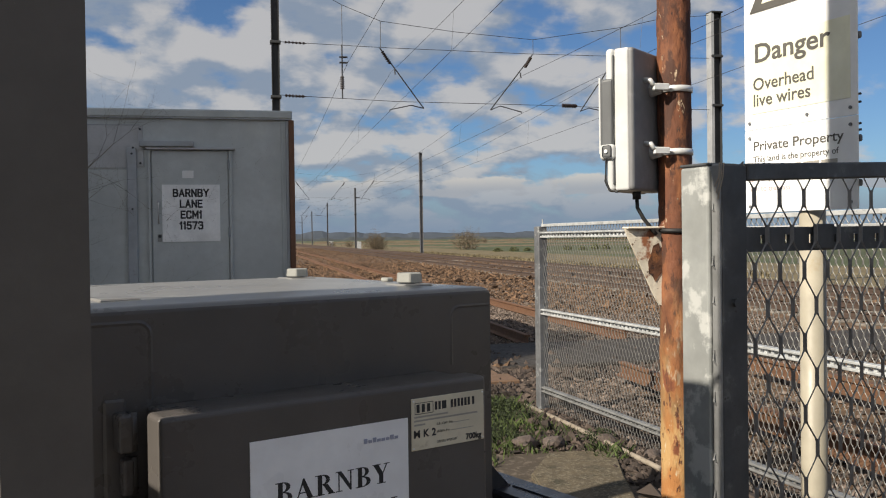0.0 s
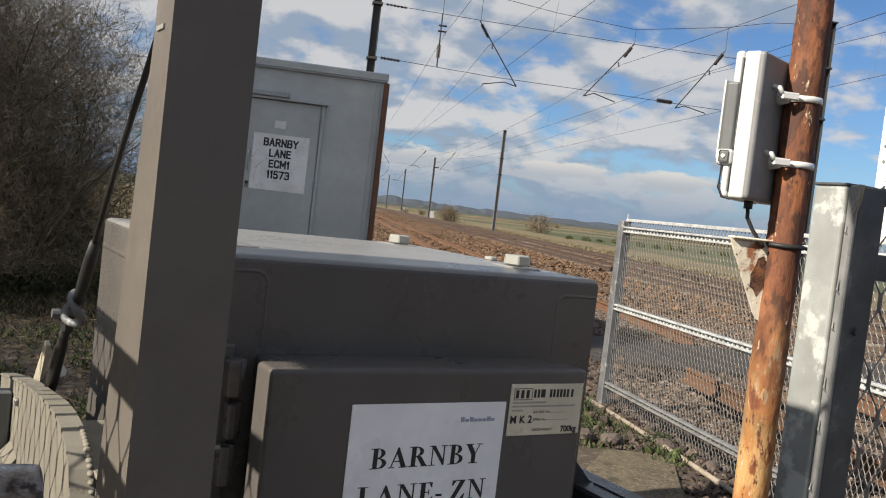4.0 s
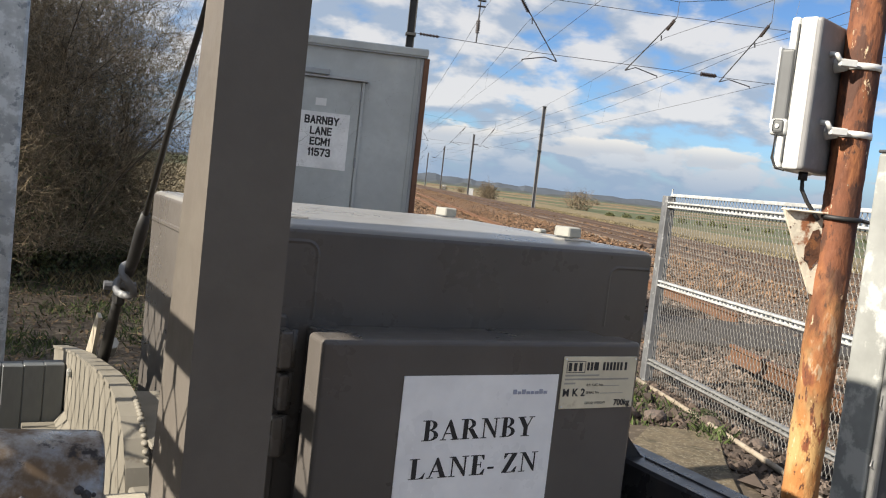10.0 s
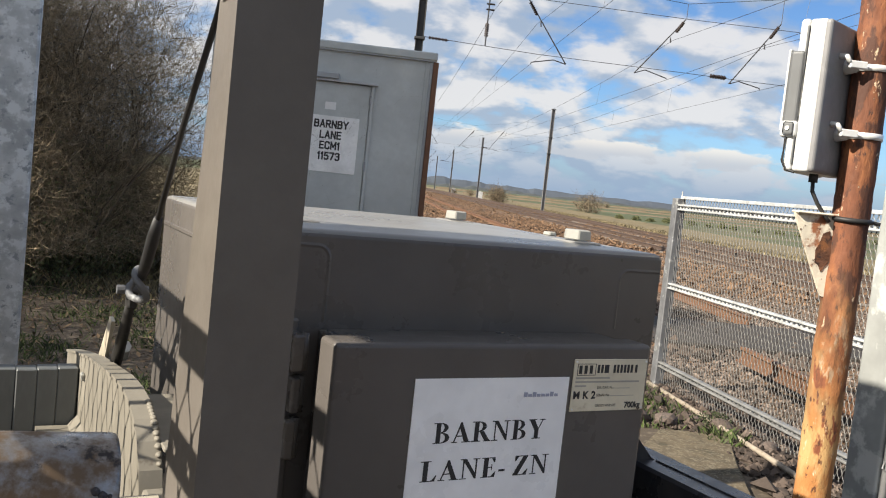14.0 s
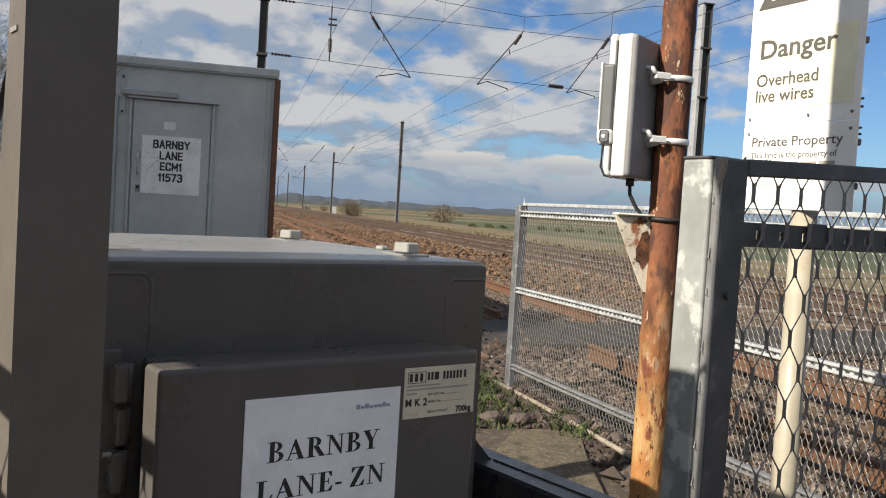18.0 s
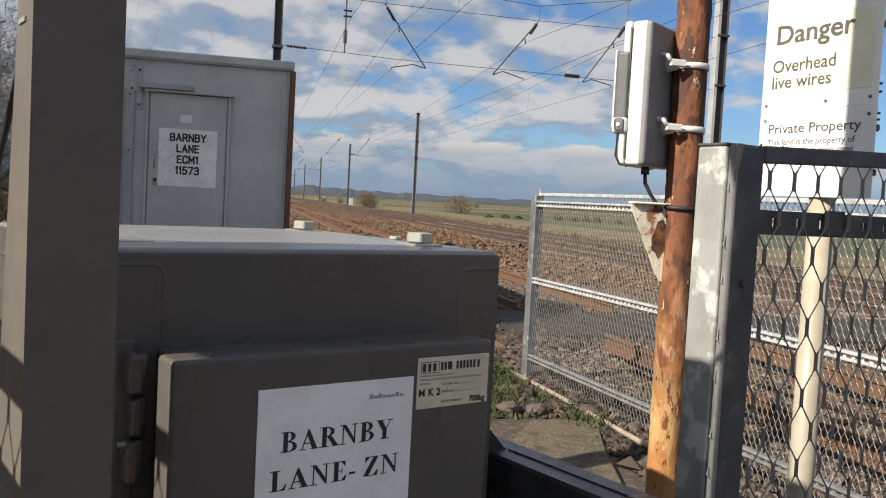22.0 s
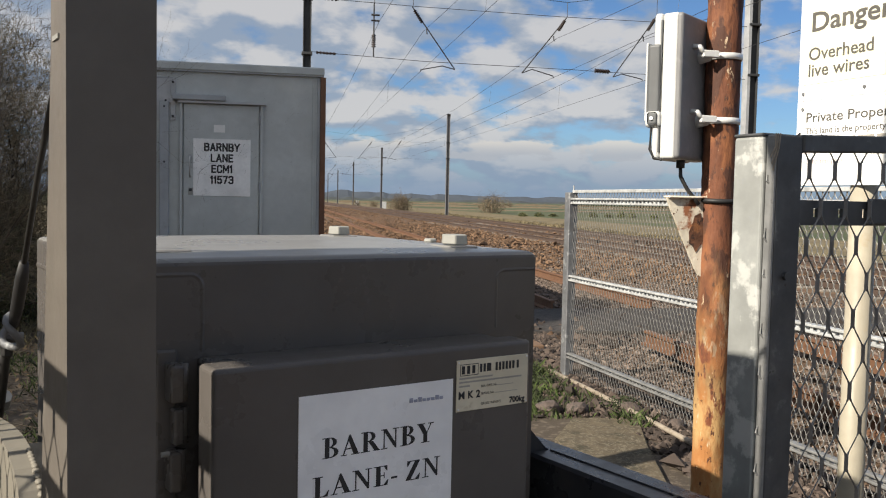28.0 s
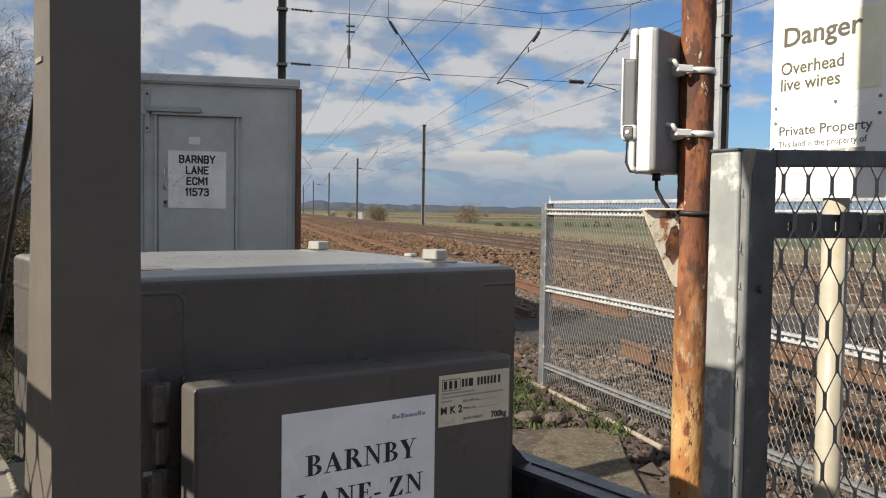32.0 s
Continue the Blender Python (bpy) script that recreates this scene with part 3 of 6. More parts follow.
def bowl(cx, cy, rx, ry, thick, thin, n=12):
    out, inn = [], []
    for i in range(n + 1):
        a = math.pi * (i / n - 0.5)
        out.append((cx + rx * math.cos(a), cy + ry * math.sin(a)))
        inn.append((cx + (rx - thick) * math.cos(a), cy + (ry - thin) * math.sin(a)))
    return [[out[i], out[i + 1], inn[i + 1], inn[i]] for i in range(n)]


STEM = [[(0.12, 0), (0.33, 0), (0.33, 1), (0.12, 1)], [(0.0, 0), (0.34, 0), (0.34, 0.045), (0.0, 0.045)], [(0.0, 0.955), (0.34, 0.955), (0.34, 1), (0.0, 1)]]
SERIF["B"] = (STEM + bowl(0.33, 0.755, 0.34, 0.245, 0.19, 0.045) + bowl(0.33, 0.265, 0.42, 0.265, 0.20, 0.045), 0.80)
SERIF["R"] = (STEM + bowl(0.33, 0.745, 0.37, 0.255, 0.19, 0.045) + [[(0.36, 0.50), (0.58, 0.52), (0.88, 0.045), (0.64, 0.045)], [(0.60, 0), (0.94, 0), (0.94, 0.045), (0.60, 0.045)], [(0.0, 0), (0.45, 0), (0.45, 0.045), (0.0, 0.045)]], 0.92)


def roman(text, x0, x1, z, cap, y):
    """Bold roman capitals from x0 to x1 on the base line z, facing -y."""
    total = sum(SERIF[c][1] + 0.05 for c in text) - 0.05
    k = (x1 - x0) / total
    bm = B()
    at_x, lift = x0, 0
    for c in text:
        strokes, w = SERIF[c]
        for stroke in strokes:
            lift = (lift + 1) % 7
            vs = [bm.verts.new((at_x + px * k, y - 0.00006 * lift, z + pz * cap)) for px, pz in stroke]
            f = bm.faces.new(vs)
            f.normal_update()
            if f.normal.y > 0:
                f.normal_flip()
        at_x += (w + 0.05) * k
    return bm


def bars(parent, y, mat, rows):
    """Unreadable or private print: plain bars (x0, x1, z0, z1)."""
    for x0, x1, z0, z1 in rows:
        bm = B()
        bx(bm, x0, x1, y, y + 0.0012, z0, z1)
        part("print_bar", bm, mat, parent)


def build_machine():
    t = thing("barrier_machine", MACH, "grey-brown painted level crossing barrier machine with a hinged front door", "barrier machine")
    bm = B()
    bx(bm, -0.212, 0.572, 0.13, 0.90, 0.28, 1.402, 0.008, 3)
    part("body", bm, PAINT, t)
    # crowned top cover with soft edges
    bm = B()
    nx, ny = 40, 40
    grid = {}
    for j in range(ny + 1):
        for i in range(nx + 1):
            u, v = i / nx, j / ny
            u, v = 0.5 - 0.5 * math.cos(math.pi * u), 0.5 - 0.5 * math.cos(math.pi * v)
            x, y = -0.2135 + 0.787 * u, 0.1285 + 0.773 * v
            d = min(min(u, 1 - u) * 0.787, min(v, 1 - v) * 0.773)
            z = 1.409 + 0.010 * (1 - (2 * u - 1) ** 2) * (1 - (2 * v - 1) ** 2)
            if d < 0.012:
                z -= 0.012 * (1 - math.sqrt(max(0.0, 1 - (1 - d / 0.012) ** 2)))
            grid[i, j] = bm.verts.new((x, y, z))
    for j in range(ny):
        for i in range(nx):
            bm.faces.new((grid[i, j], grid[i + 1, j], grid[i + 1, j + 1], grid[i, j + 1]))
    edge = [grid[i, 0] for i in range(nx + 1)] + [grid[nx, j] for j in range(1, ny + 1)] + [grid[i, ny] for i in range(nx - 1, -1, -1)] + [grid[0, j] for j in range(ny - 1, 0, -1)]
    low = [bm.verts.new((v.co.x, v.co.y, 1.388)) for v in edge]
    foot = [bm.verts.new((v.co.x, v.co.y, 0.30)) for v in edge]
    for i in range(len(edge)):
        k = (i + 1) % len(edge)
        bm.faces.new((edge[i], low[i], low[k], edge[k]))
        bm.faces.new((low[i], foot[i], foot[k], low[k]))
    top = part("top_cover", bm, LID_TOP, t, "one-piece cover, its top made paler for the sky sheen", smooth=True)
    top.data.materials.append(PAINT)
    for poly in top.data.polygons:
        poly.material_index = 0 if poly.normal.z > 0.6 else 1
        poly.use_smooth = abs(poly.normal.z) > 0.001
    # pressed frame beads on the front, low ridges with rounded corners
    for sgn, u, end, z, foot_ in ((1, -0.106, -0.210, 1.384, 1.262), (-1, 0.476, 0.570, 1.374, 1.262)):
        pts = [Vector((u, 0, foot_)), Vector((u, 0, z - 0.02))]
        pts += [Vector((u - sgn * 0.02 * (1 - math.cos(a)), 0, z - 0.02 + 0.02 * math.sin(a))) for a in np.linspace(0.25, math.pi / 2, 6)]
        pts += [Vector((end, 0, z))]
        bm = B()
        rows = []
        for i, p in enumerate(pts):
            d = (pts[min(i + 1, len(pts) - 1)] - pts[max(i - 1, 0)]).normalized()
            side = Vector((d.z, 0, -d.x))
            rows.append([bm.verts.new((p.x + side.x * w, y, p.z + side.z * w)) for w, y in ((-0.0052, 0.1290), (-0.0026, 0.1280), (0, 0.1268), (0.0026, 0.1280), (0.0052, 0.1290))])
        for p, q in zip(rows, rows[1:]):
            for k in range(4):
                bm.faces.new((p[k], p[k + 1], q[k + 1], q[k]))
        bmesh.ops.recalc_face_normals(bm, faces=bm.faces[:])
        if bm.faces[0].normal.y > 0:
            bmesh.ops.reverse_faces(bm, faces=bm.faces[:])
        part("pressed_rib", bm, PAINT, t)
    # side flange below the cover
    bm = B()
    bx(bm, -0.217, -0.210, 0.14, 0.89, 1.342, 1.352, 0.002, 1)
    part("cover_lip", bm, PAINT, t)
    # front door, standing proud
    bm = B()
    bx(bm, -0.138, 0.454, -0.005, 0.055, 0.42, 1.259, 0.008, 4)
    door = part("front_door", bm, PAINT, t, "grey-brown hinged front door")
    bm = B()
    bx(bm, -0.114, 0.440, 0.0545, 0.1295, 0.43, 1.254, 0.006, 2)
    part("door_case", bm, PAINT, t)
    for u, z, w, h, y0 in ((-0.156, 1.222, 0.010, 0.029, 0.088), (-0.150, 1.153, 0.008, 0.028, 0.100), (-0.157, 1.086, 0.009, 0.031, 0.092)):
        hb = B()
        bx(hb, u - w, u + w, y0, 0.129, z - h, z + h, 0.0045, 3)
        hinge = part("hinge", hb, PAINT, t, "thick cast hinge leaf")
        hb = B()
        cyl(hb, (u + w + 0.004, y0 + 0.018, z - h), (u + w + 0.004, y0 + 0.018, z + h), 0.007, n=12)
        part("hinge_barrel", hb, PAINT, hinge, smooth=True)
    hb = B()
    cyl(hb, (-0.168, 0.092, 1.118), (-0.180, 0.092, 1.118), 0.004, n=8)
    part("hinge_screw", hb, BOLT, t)
    hb = B()
    bx(hb, -0.180, -0.146, 0.122, 0.131, 0.42, 1.27, 0.004, 1)
    part("hinge_strip", hb, PAINT, t)
    # lifting lugs on top
    for u, v in ((0.478, 0.276), (0.458, 0.75), (-0.115, 0.285), (0.54, 0.46)):
        low_ = v == 0.46
        z = 1.405 if low_ else 1.411
        k = 0.55 if low_ else 1.0
        bm = B()
        bx(bm, u - 0.036 * k, u + 0.032 * k, v - 0.04 * k, v + 0.04 * k, z - 0.004, z + 0.004, 0.0025, 1)
        foot = part("lug_plate", bm, LID_TOP, t)
        if u == -0.115:
            continue
        bm = B()
        cyl(bm, (u, v, z + 0.006), (u, v, z + 0.026 * k), 0.030 * k, 0.028 * k, n=6)
        bmesh.ops.bevel(bm, geom=bm.edges[:], offset=0.002, segments=1, affect="EDGES")
        part("bolt_head", bm, BOLT, foot, "pale hexagon lifting bolt")
    # name sheet
    bm = B()
    bx(bm, -0.003, 0.282, -0.0066, -0.0052, 0.994, 1.205)
    sheet = part("name_sheet", bm, PAPER, door, "white printed name sheet")
    part("lettering", roman("BARNBY", 0.037, 0.243, 1.1035, 0.0325, -0.0069), INK, sheet)
    part("lettering", roman("LANE- ZN", 0.021, 0.259, 1.044, 0.0325, -0.0069), INK, sheet)
    bars(sheet, -0.0078, LOGO, [(0.195 + 0.0085 * k, 0.2015 + 0.0085 * k, 1.1735, 1.178 + (0.003 if k in (0, 2, 6) else 0)) for k in range(8)])
    # rating plate
    bm = B()
    bx(bm, 0.289, 0.446, -0.0072, -0.0052, 1.146, 1.235, 0.0006, 1)
    rate = part("rating_plate", bm, PLATE, door, "cream rating plate with black print")
    y = -0.0076
    bars(rate, y, INK, [(0.296, 0.3345, 1.2265, 1.2275), (0.296, 0.3345, 1.2075, 1.2085), (0.296, 0.297, 1.2075, 1.2275), (0.3335, 0.3345, 1.2075, 1.2275)])
    bars(rate, y, INK, [(a, a + 0.0062, 1.2105, 1.2245) for a in (0.2995, 0.3105, 0.3215)])
    bars(rate, y, INK, [(a, a + 0.0048, 1.2115, 1.2255) for a in (0.338, 0.3455, 0.353, 0.3575, 0.372, 0.3795, 0.387, 0.3945, 0.402, 0.4095, 0.4195)])
    bars(rate, y, INK_GREY, [(0.2945, 0.366, 1.2015, 1.2045), (0.2945, 0.431, 1.195, 1.198), (0.2945, 0.317, 1.188, 1.191), (0.372, 0.412, 1.1845, 1.1855), (0.372, 0.422, 1.1715, 1.1725)])
    for text, x in (("M", 0.2925), ("K", 0.3125), ("2", 0.3305)):
        words(text, 0.0180, INK, rate, Matrix.Translation((x, -0.0076, 1.168)) @ FACE, bold=0.0005, align="LEFT", depth=0.0002)
    words("700kg", 0.0145, INK, rate, Matrix.Translation((0.439, -0.0076, 1.1505)) @ FACE, bold=0.0005, align="RIGHT", depth=0.0002)
    for text, x, z in (("B.R. CAT. No", 0.341, 1.1845), ("SERIAL No", 0.341, 1.1715), ("GROSS WEIGHT", 0.341, 1.1535)):
        words(text, 0.0062, INK_FADED, rate, Matrix.Translation((x, -0.0076, z)) @ FACE, align="LEFT", depth=0.0002)
    for u in (0.293, 0.442):
        for z in (1.15, 1.231):
            bm = B()
            cyl(bm, (u, -0.009, z), (u, -0.007, z), 0.0018, n=8)
            part("rivet", bm, STRAP, rate)
    return t


machine_thing = build_machine()

bm = B()
bx(bm, -0.55, 0.80, -0.45, 1.65, -0.02, 0.285, 0.02, 2)
solo("machine_plinth", bm, CONCRETE, "concrete plinth under the barrier machine", "plinth", m=MACH)


# ---- raised boom, its side arm, counterweights and stay ----
def build_boom():
    t = thing("barrier_boom", MACH @ Matrix.Translation((-0.336, -0.2, 0.28)), "raised tapered barrier boom, grey-brown, sunlit along one side", "barrier boom")
    zo = 0.28
    bm = B()
    rings = []
    # top two rings widened, out of view, so the boom shades the sign
    for z, d in ((0.30, 0.24), (1.0, 0.165), (1.66, 0.084), (2.4, 0.075), (2.62, 0.145), (6.0, 0.13)):
        rings.append([bm.verts.new((x, y, z - zo)) for x, y in ((-0.045, -0.06), (0.045, -0.06), (0.045, -0.06 + d), (-0.045, -0.06 + d))])
    for a, b in zip(rings, rings[1:]):
        for k in range(4):
            bm.faces.new((a[k], a[(k + 1) % 4], b[(k + 1) % 4], b[k]))
    bm.faces.new(rings[0][::-1])
    bm.faces.new(rings[-1])
    es = [e for e in bm.edges if abs(e.verts[0].co.z - e.verts[1].co.z) > 0.1]
    bmesh.ops.bevel(bm, geom=es, offset=0.008, segments=3, profile=0.5, affect="EDGES")
    part("boom_tube", bm, GREY_BOOM, t)
    bm = B()
    bx(bm, -0.052, 0.052, -0.066, 0.19, 0.0, 0.32, 0.006, 2)
    part("boom_socket", bm, GREY_BOOM, t)
    # plate hidden behind the tube, near top corner rounded, added to shade the post
    bm = B()
    arc = [(0.063 - 0.032 * math.cos(a), 1.695 + 0.032 * math.sin(a)) for a in np.linspace(0, math.pi / 2, 7)]
    plate(bm, [(0.031, 0.02)] + arc + [(0.200, 1.727), (0.200, 0.02)], 0, 0.028, 0.050)
    part("shade_plate", bm, GREY_BOOM, t)
    for z in (0.06, 0.16, 0.26):
        bm = B()
        cyl(bm, (0.0, -0.076, z), (0.0, -0.064, z), 0.014, n=6)
        part("socket_bolt", bm, BOLT, t)
    bm = B()
    bx(bm, -0.047, -0.044, -0.03, 0.0, 1.385, 1.39)
    part("scratch", bm, BOLT, t)
    return t


build_boom()


def build_arm(machine):
    o = Vector((-0.32, 0.6, 0.28))
    top = [(1.36, 0.945), (1.15, 0.985), (0.90, 1.028), (0.69, 1.056), (0.52, 1.078), (0.42, 1.084), (0.34, 1.080), (0.28, 1.066), (0.235, 1.043), (0.20, 1.008), (0.185, 0.97)]
    outline = [(v - o.y, z - o.z) for v, z in top] + [(0.185 - o.y, 0.62 - o.z), (1.36 - o.y, 0.62 - o.z)]
    bm = B()
    plate(bm, outline, 0, -0.030, -0.024)
    t = part("side_arm", bm, ARM_PAINT, machine, "curved grey side arm carrying the counterweights")
    t.location = o
    bm = B()
    plate(bm, outline, 0, -0.006, 0.000)
    part("inner_plate", bm, ARM_PAINT, t)
    # bent top flange
    bm = B()
    lo = [[bm.verts.new((u, v - o.y, z - o.z + h)) for v, z in top] for u, h in ((-0.033, 0.0), (0.002, 0.0), (0.002, 0.006), (-0.033, 0.006))]
    for a in range(4):
        p, q = lo[a], lo[(a + 1) % 4]
        for i in range(len(top) - 1):
            bm.faces.new((p[i], p[i + 1], q[i + 1], q[i]))
    for i in (0, -1):
        bm.faces.new([r[i] for r in lo])
    bmesh.ops.recalc_face_normals(bm, faces=bm.faces[:])
    part("top_flange", bm, ARM_PAINT, t)
    # overlapping weld beads along the bend
    random.seed(4)
    for i in range(13):
        k = i / 12
        v = 0.335 - 0.128 * k
        z = float(np.interp(v, [p[0] for p in top[::-1]], [p[1] for p in top[::-1]]))
        bm = B()
        bmesh.ops.create_icosphere(bm, subdivisions=2, radius=0.0048 + 0.002 * random.random(),
                                   matrix=Matrix.Translation((-0.002, v - o.y, z - o.z + 0.0065)) @ Matrix.Diagonal((1, 1.6, 0.8, 1)))
        part("weld_bead", bm, ARM_PAINT, t, smooth=True)
    # web sheet to the machine, with its bolted strip
    bm = B()
    bx(bm, 0.002, 0.106, 0.20 - o.y, 0.52 - o.y, 1.040 - o.z, 1.048 - o.z, 0.002, 1)
    part("web_sheet", bm, ARM_PAINT, t)
    bm = B()
    bx(bm, 0.05, 0.106, 0.345 - o.y, 0.365 - o.y, 1.048 - o.z, 1.054 - o.z, 0.002, 1)
    part("bolted_strip", bm, ARM_PAINT, t)
    for u in (0.06, 0.095):
        bm = B()
        cyl(bm, (u, 0.355 - o.y, 1.054 - o.z), (u, 0.355 - o.y, 1.062 - o.z), 0.007, n=6)
        part("strip_bolt", bm, ARM_PAINT, t)
    # lower cover in front of the bend
    bm = B()
    bx(bm, -0.03, 0.08, -0.10 - o.y, 0.186 - o.y, 0.30 - o.z, 0.992 - o.z, 0.006, 2)
    part("lower_cover", bm, ARM_PAINT, t)
    bm = B()
    bx(bm, -0.040, -0.030, 0.945 - o.y, 0.970 - o.y, 0.967 - o.z, 0.983 - o.z, 0.003, 1)
    part("side_bolt", bm, BOLT, t)
    bm = B()
    plate(bm, [(-0.12, 0.826 - o.z), (-0.03, 0.826 - o.z), (-0.03, 0.862 - o.z), (-0.05, 0.836 - o.z), (-0.12, 0.836 - o.z)], 1, 0.90 - o.y, 1.045 - o.y)
    part("weight_ledge", bm, ARM_PAINT, t)
    bm = B()
    cyl(bm, (-0.16, 0.06 - o.y, 0.985 - o.z), (-0.03, 0.06 - o.y, 0.985 - o.z), 0.042, n=24)
    part("pivot_cap", bm, CREAM, t, "cream pivot sleeve")
    bm = B()
    cyl(bm, (-0.088, 0.06 - o.y, 0.985 - o.z), (-0.082, 0.06 - o.y, 0.985 - o.z), 0.0435, n=24)
    part("seal_ring", bm, BLACK, t)
    bm = B()
    bx(bm, -0.03, 0.03, 0.2 - o.y, 1.3 - o.y, 0.0, 0.36, 0.01, 1)
    part("arm_stand", bm, ARM_PAINT, t)


build_arm(machine_thing)

# flat steel counterweights side by side
bm = B()
bx(bm, -0.0221, 0.0221, 0, 0.05, 0, 0.215, 0.0022, 1)
cw_me = mesh_of(bm, "plate", WEIGHT)
weights = thing("counterweight_stack", MACH @ Matrix.Translation((-0.354, 1.055, 0.755)), "row of dull steel boom counterweight plates", "counterweights")
random.seed(8)
for k in range(10):
    w = new("plate", cw_me)
    w.parent = weights
    w.location = (-0.022 - 0.0445 * k, random.uniform(-0.004, 0.004), random.uniform(-0.002, 0.002))
bm = B()
cyl(bm, (0.0, 0.025, 0.10), (-0.46, 0.025, 0.10), 0.012, n=10)
part("tie_rod", bm, GALV, weights)
bm = B()
bx(bm, -0.44, 0.0, 0.0, 0.05, -0.475, 0.0, 0.006, 1)
part("weight_carrier", bm, STEEL_DARK, weights)


def build_stay():
    u = -0.31
    t = thing("boom_stay", MACH @ Matrix.Translation((u, 0.84, 1.0)), "black sheathed boom stay cable with a shackle and turnbuckle", "stay cable")
    o = Vector((u, 0.84, 1.0))

    def P(v, z, du=0.0):
        return Vector((u + du, v, z)) - o
    bm = B()
    sweep(bm, [P(-0.19, 2.05), P(0.0, 1.845), P(0.133, 1.70), P(0.30, 1.548), P(0.467, 1.365)], 0.0052, 8)
    part("cable", bm, CABLE, t, smooth=True)
    bm = B()
    sweep(bm, [P(0.45, 1.385), P(0.475, 1.355), P(0.53, 1.295), P(0.565, 1.262)], [0.008, 0.0115, 0.0115, 0.009], 10)
    part("sleeve", bm, BLACK, t, smooth=True)
    bm = B()
    ring = [P(0.60 + 0.045 * math.cos(a), 1.245 + 0.030 * math.sin(a), 0.012 * math.sin(2 * a)) for a in np.linspace(0, 2 * math.pi, 16, endpoint=False)]
    sweep(bm, ring, 0.0075, 8, closed=True)
    part("shackle_bow", bm, GALV_DULL, t, "galvanised shackle", smooth=True)
    bm = B()
    cyl(bm, P(0.655, 1.225, -0.03), P(0.655, 1.225, 0.03), 0.009, n=10)
    part("shackle_pin", bm, GALV_DULL, t)
    bm = B()
    bx(bm, -0.010, 0.010, -0.016, 0.016, -0.02, 0.02, 0.005, 1, m=Matrix.Translation(P(0.66, 1.205)))
    part("clevis", bm, CABLE, t)
    bm = B()
    sweep(bm, [P(0.66, 1.21), P(0.70, 1.15), P(0.78, 1.06), P(0.90, 0.93), P(0.96, 0.85)], [0.009, 0.011, 0.013, 0.012, 0.012], 10)
    part("turnbuckle_rod", bm, CABLE, t, smooth=True)
    bm = B()
    sweep(bm, [P(0.775, 1.085, 0.01), P(0.80, 1.06, 0.01)], 0.017, 8)
    part("lock_nut", bm, GALV, t)
    bm = B()
    plate(bm, [(0.87 - o.y, 1.12 - o.z), (0.905 - o.y, 1.125 - o.z), (1.09 - o.y, 0.96 - o.z), (1.09 - o.y, 0.86 - o.z), (1.04 - o.y, 0.86 - o.z)], 0, -0.004, 0.004)
    part("anchor_lug", bm, CREAM, t, "cream painted flat anchor lug")


build_stay()


# ---- galvanised handrail end close by ----
def build_handrail():
    t = thing("handrail", pose(-0.62, 4.64, 0), "weathered galvanised handrail tube with a dirty cut end", "handrail")
    bm = B()
    a, b = Vector((0.329, 0.100, 1.206)), Vector((0.056, -0.0245, 1.224))
    d = (b - a).normalized()
    q = d.to_track_quat("Z", "Y").to_matrix()
    n = 32
    rings = []
    for p, r in ((a, 0.040), (a, 0.047), (a + d * 0.004, 0.048), (b, 0.048)):
        rings.append([bm.verts.new(p + q @ Vector((r * math.cos(2 * math.pi * i / n), r * math.sin(2 * math.pi * i / n), 0))) for i in range(n)])
    inner = [bm.verts.new(a + d * 0.2 + q @ Vector((0.04 * math.cos(2 * math.pi * i / n), 0.04 * math.sin(2 * math.pi * i / n), 0))) for i in range(n)]
    for r0, r1 in zip([inner] + rings, rings):
        for i in range(n):
            bm.faces.new((r0[i], r0[(i + 1) % n], r1[(i + 1) % n], r1[i]))
    bmesh.ops.recalc_face_normals(bm, faces=bm.faces[:])
    part("top_tube", bm, TUBE, t, smooth=True)
    bm = B()
    cyl(bm, (0.075, -0.016, 0), (0.075, -0.016, 1.19), 0.024, n=16)
    part("upright", bm, GALV, t, smooth=True)
    random.seed(11)
    bm = B()
    for i in range(150):
        s = random.uniform(0.0, 0.06)
        ang = random.gauss(-0.22, 0.20)
        p = a + d * s + Vector((0.020 * math.cos(ang), -0.0437 * math.cos(ang), 0.048 * math.sin(ang)))
        bmesh.ops.create_icosphere(bm, subdivisions=1, radius=random.uniform(0.0015, 0.0045), matrix=Matrix.Translation(p))
    part("crusted_dirt", bm, DIRT, t, "dark crusted dirt")


build_handrail()

bm = B()
bx(bm, -0.21, 0.0, 0.0, 0.21, -0.02, 4.4, 0.012, 2)
solo("signal_post", bm, SPANGLE, "mottled galvanised square steel post standing in the grass", "post", m=pose(-1.292, 7.12, 0, 0, 0, 25))

# unseen board and post, added to shade the door top and hinges
lane = thing("shade_board", MACH @ pose(-1.65, 0, 0), "unseen board on a galvanised post, added to shade the door", "sign")
bm = B()
cyl(bm, (0, 0.118, -0.02), (0, 0.118, 3.05), 0.044, n=24)
part("post", bm, GALV, lane, smooth=True)
bm = B()
bx(bm, -0.050, -0.0455, -0.02, 0.25, 2.345, 3.02, 0.001, 1)
part("board", bm, GALV_MID, lane)

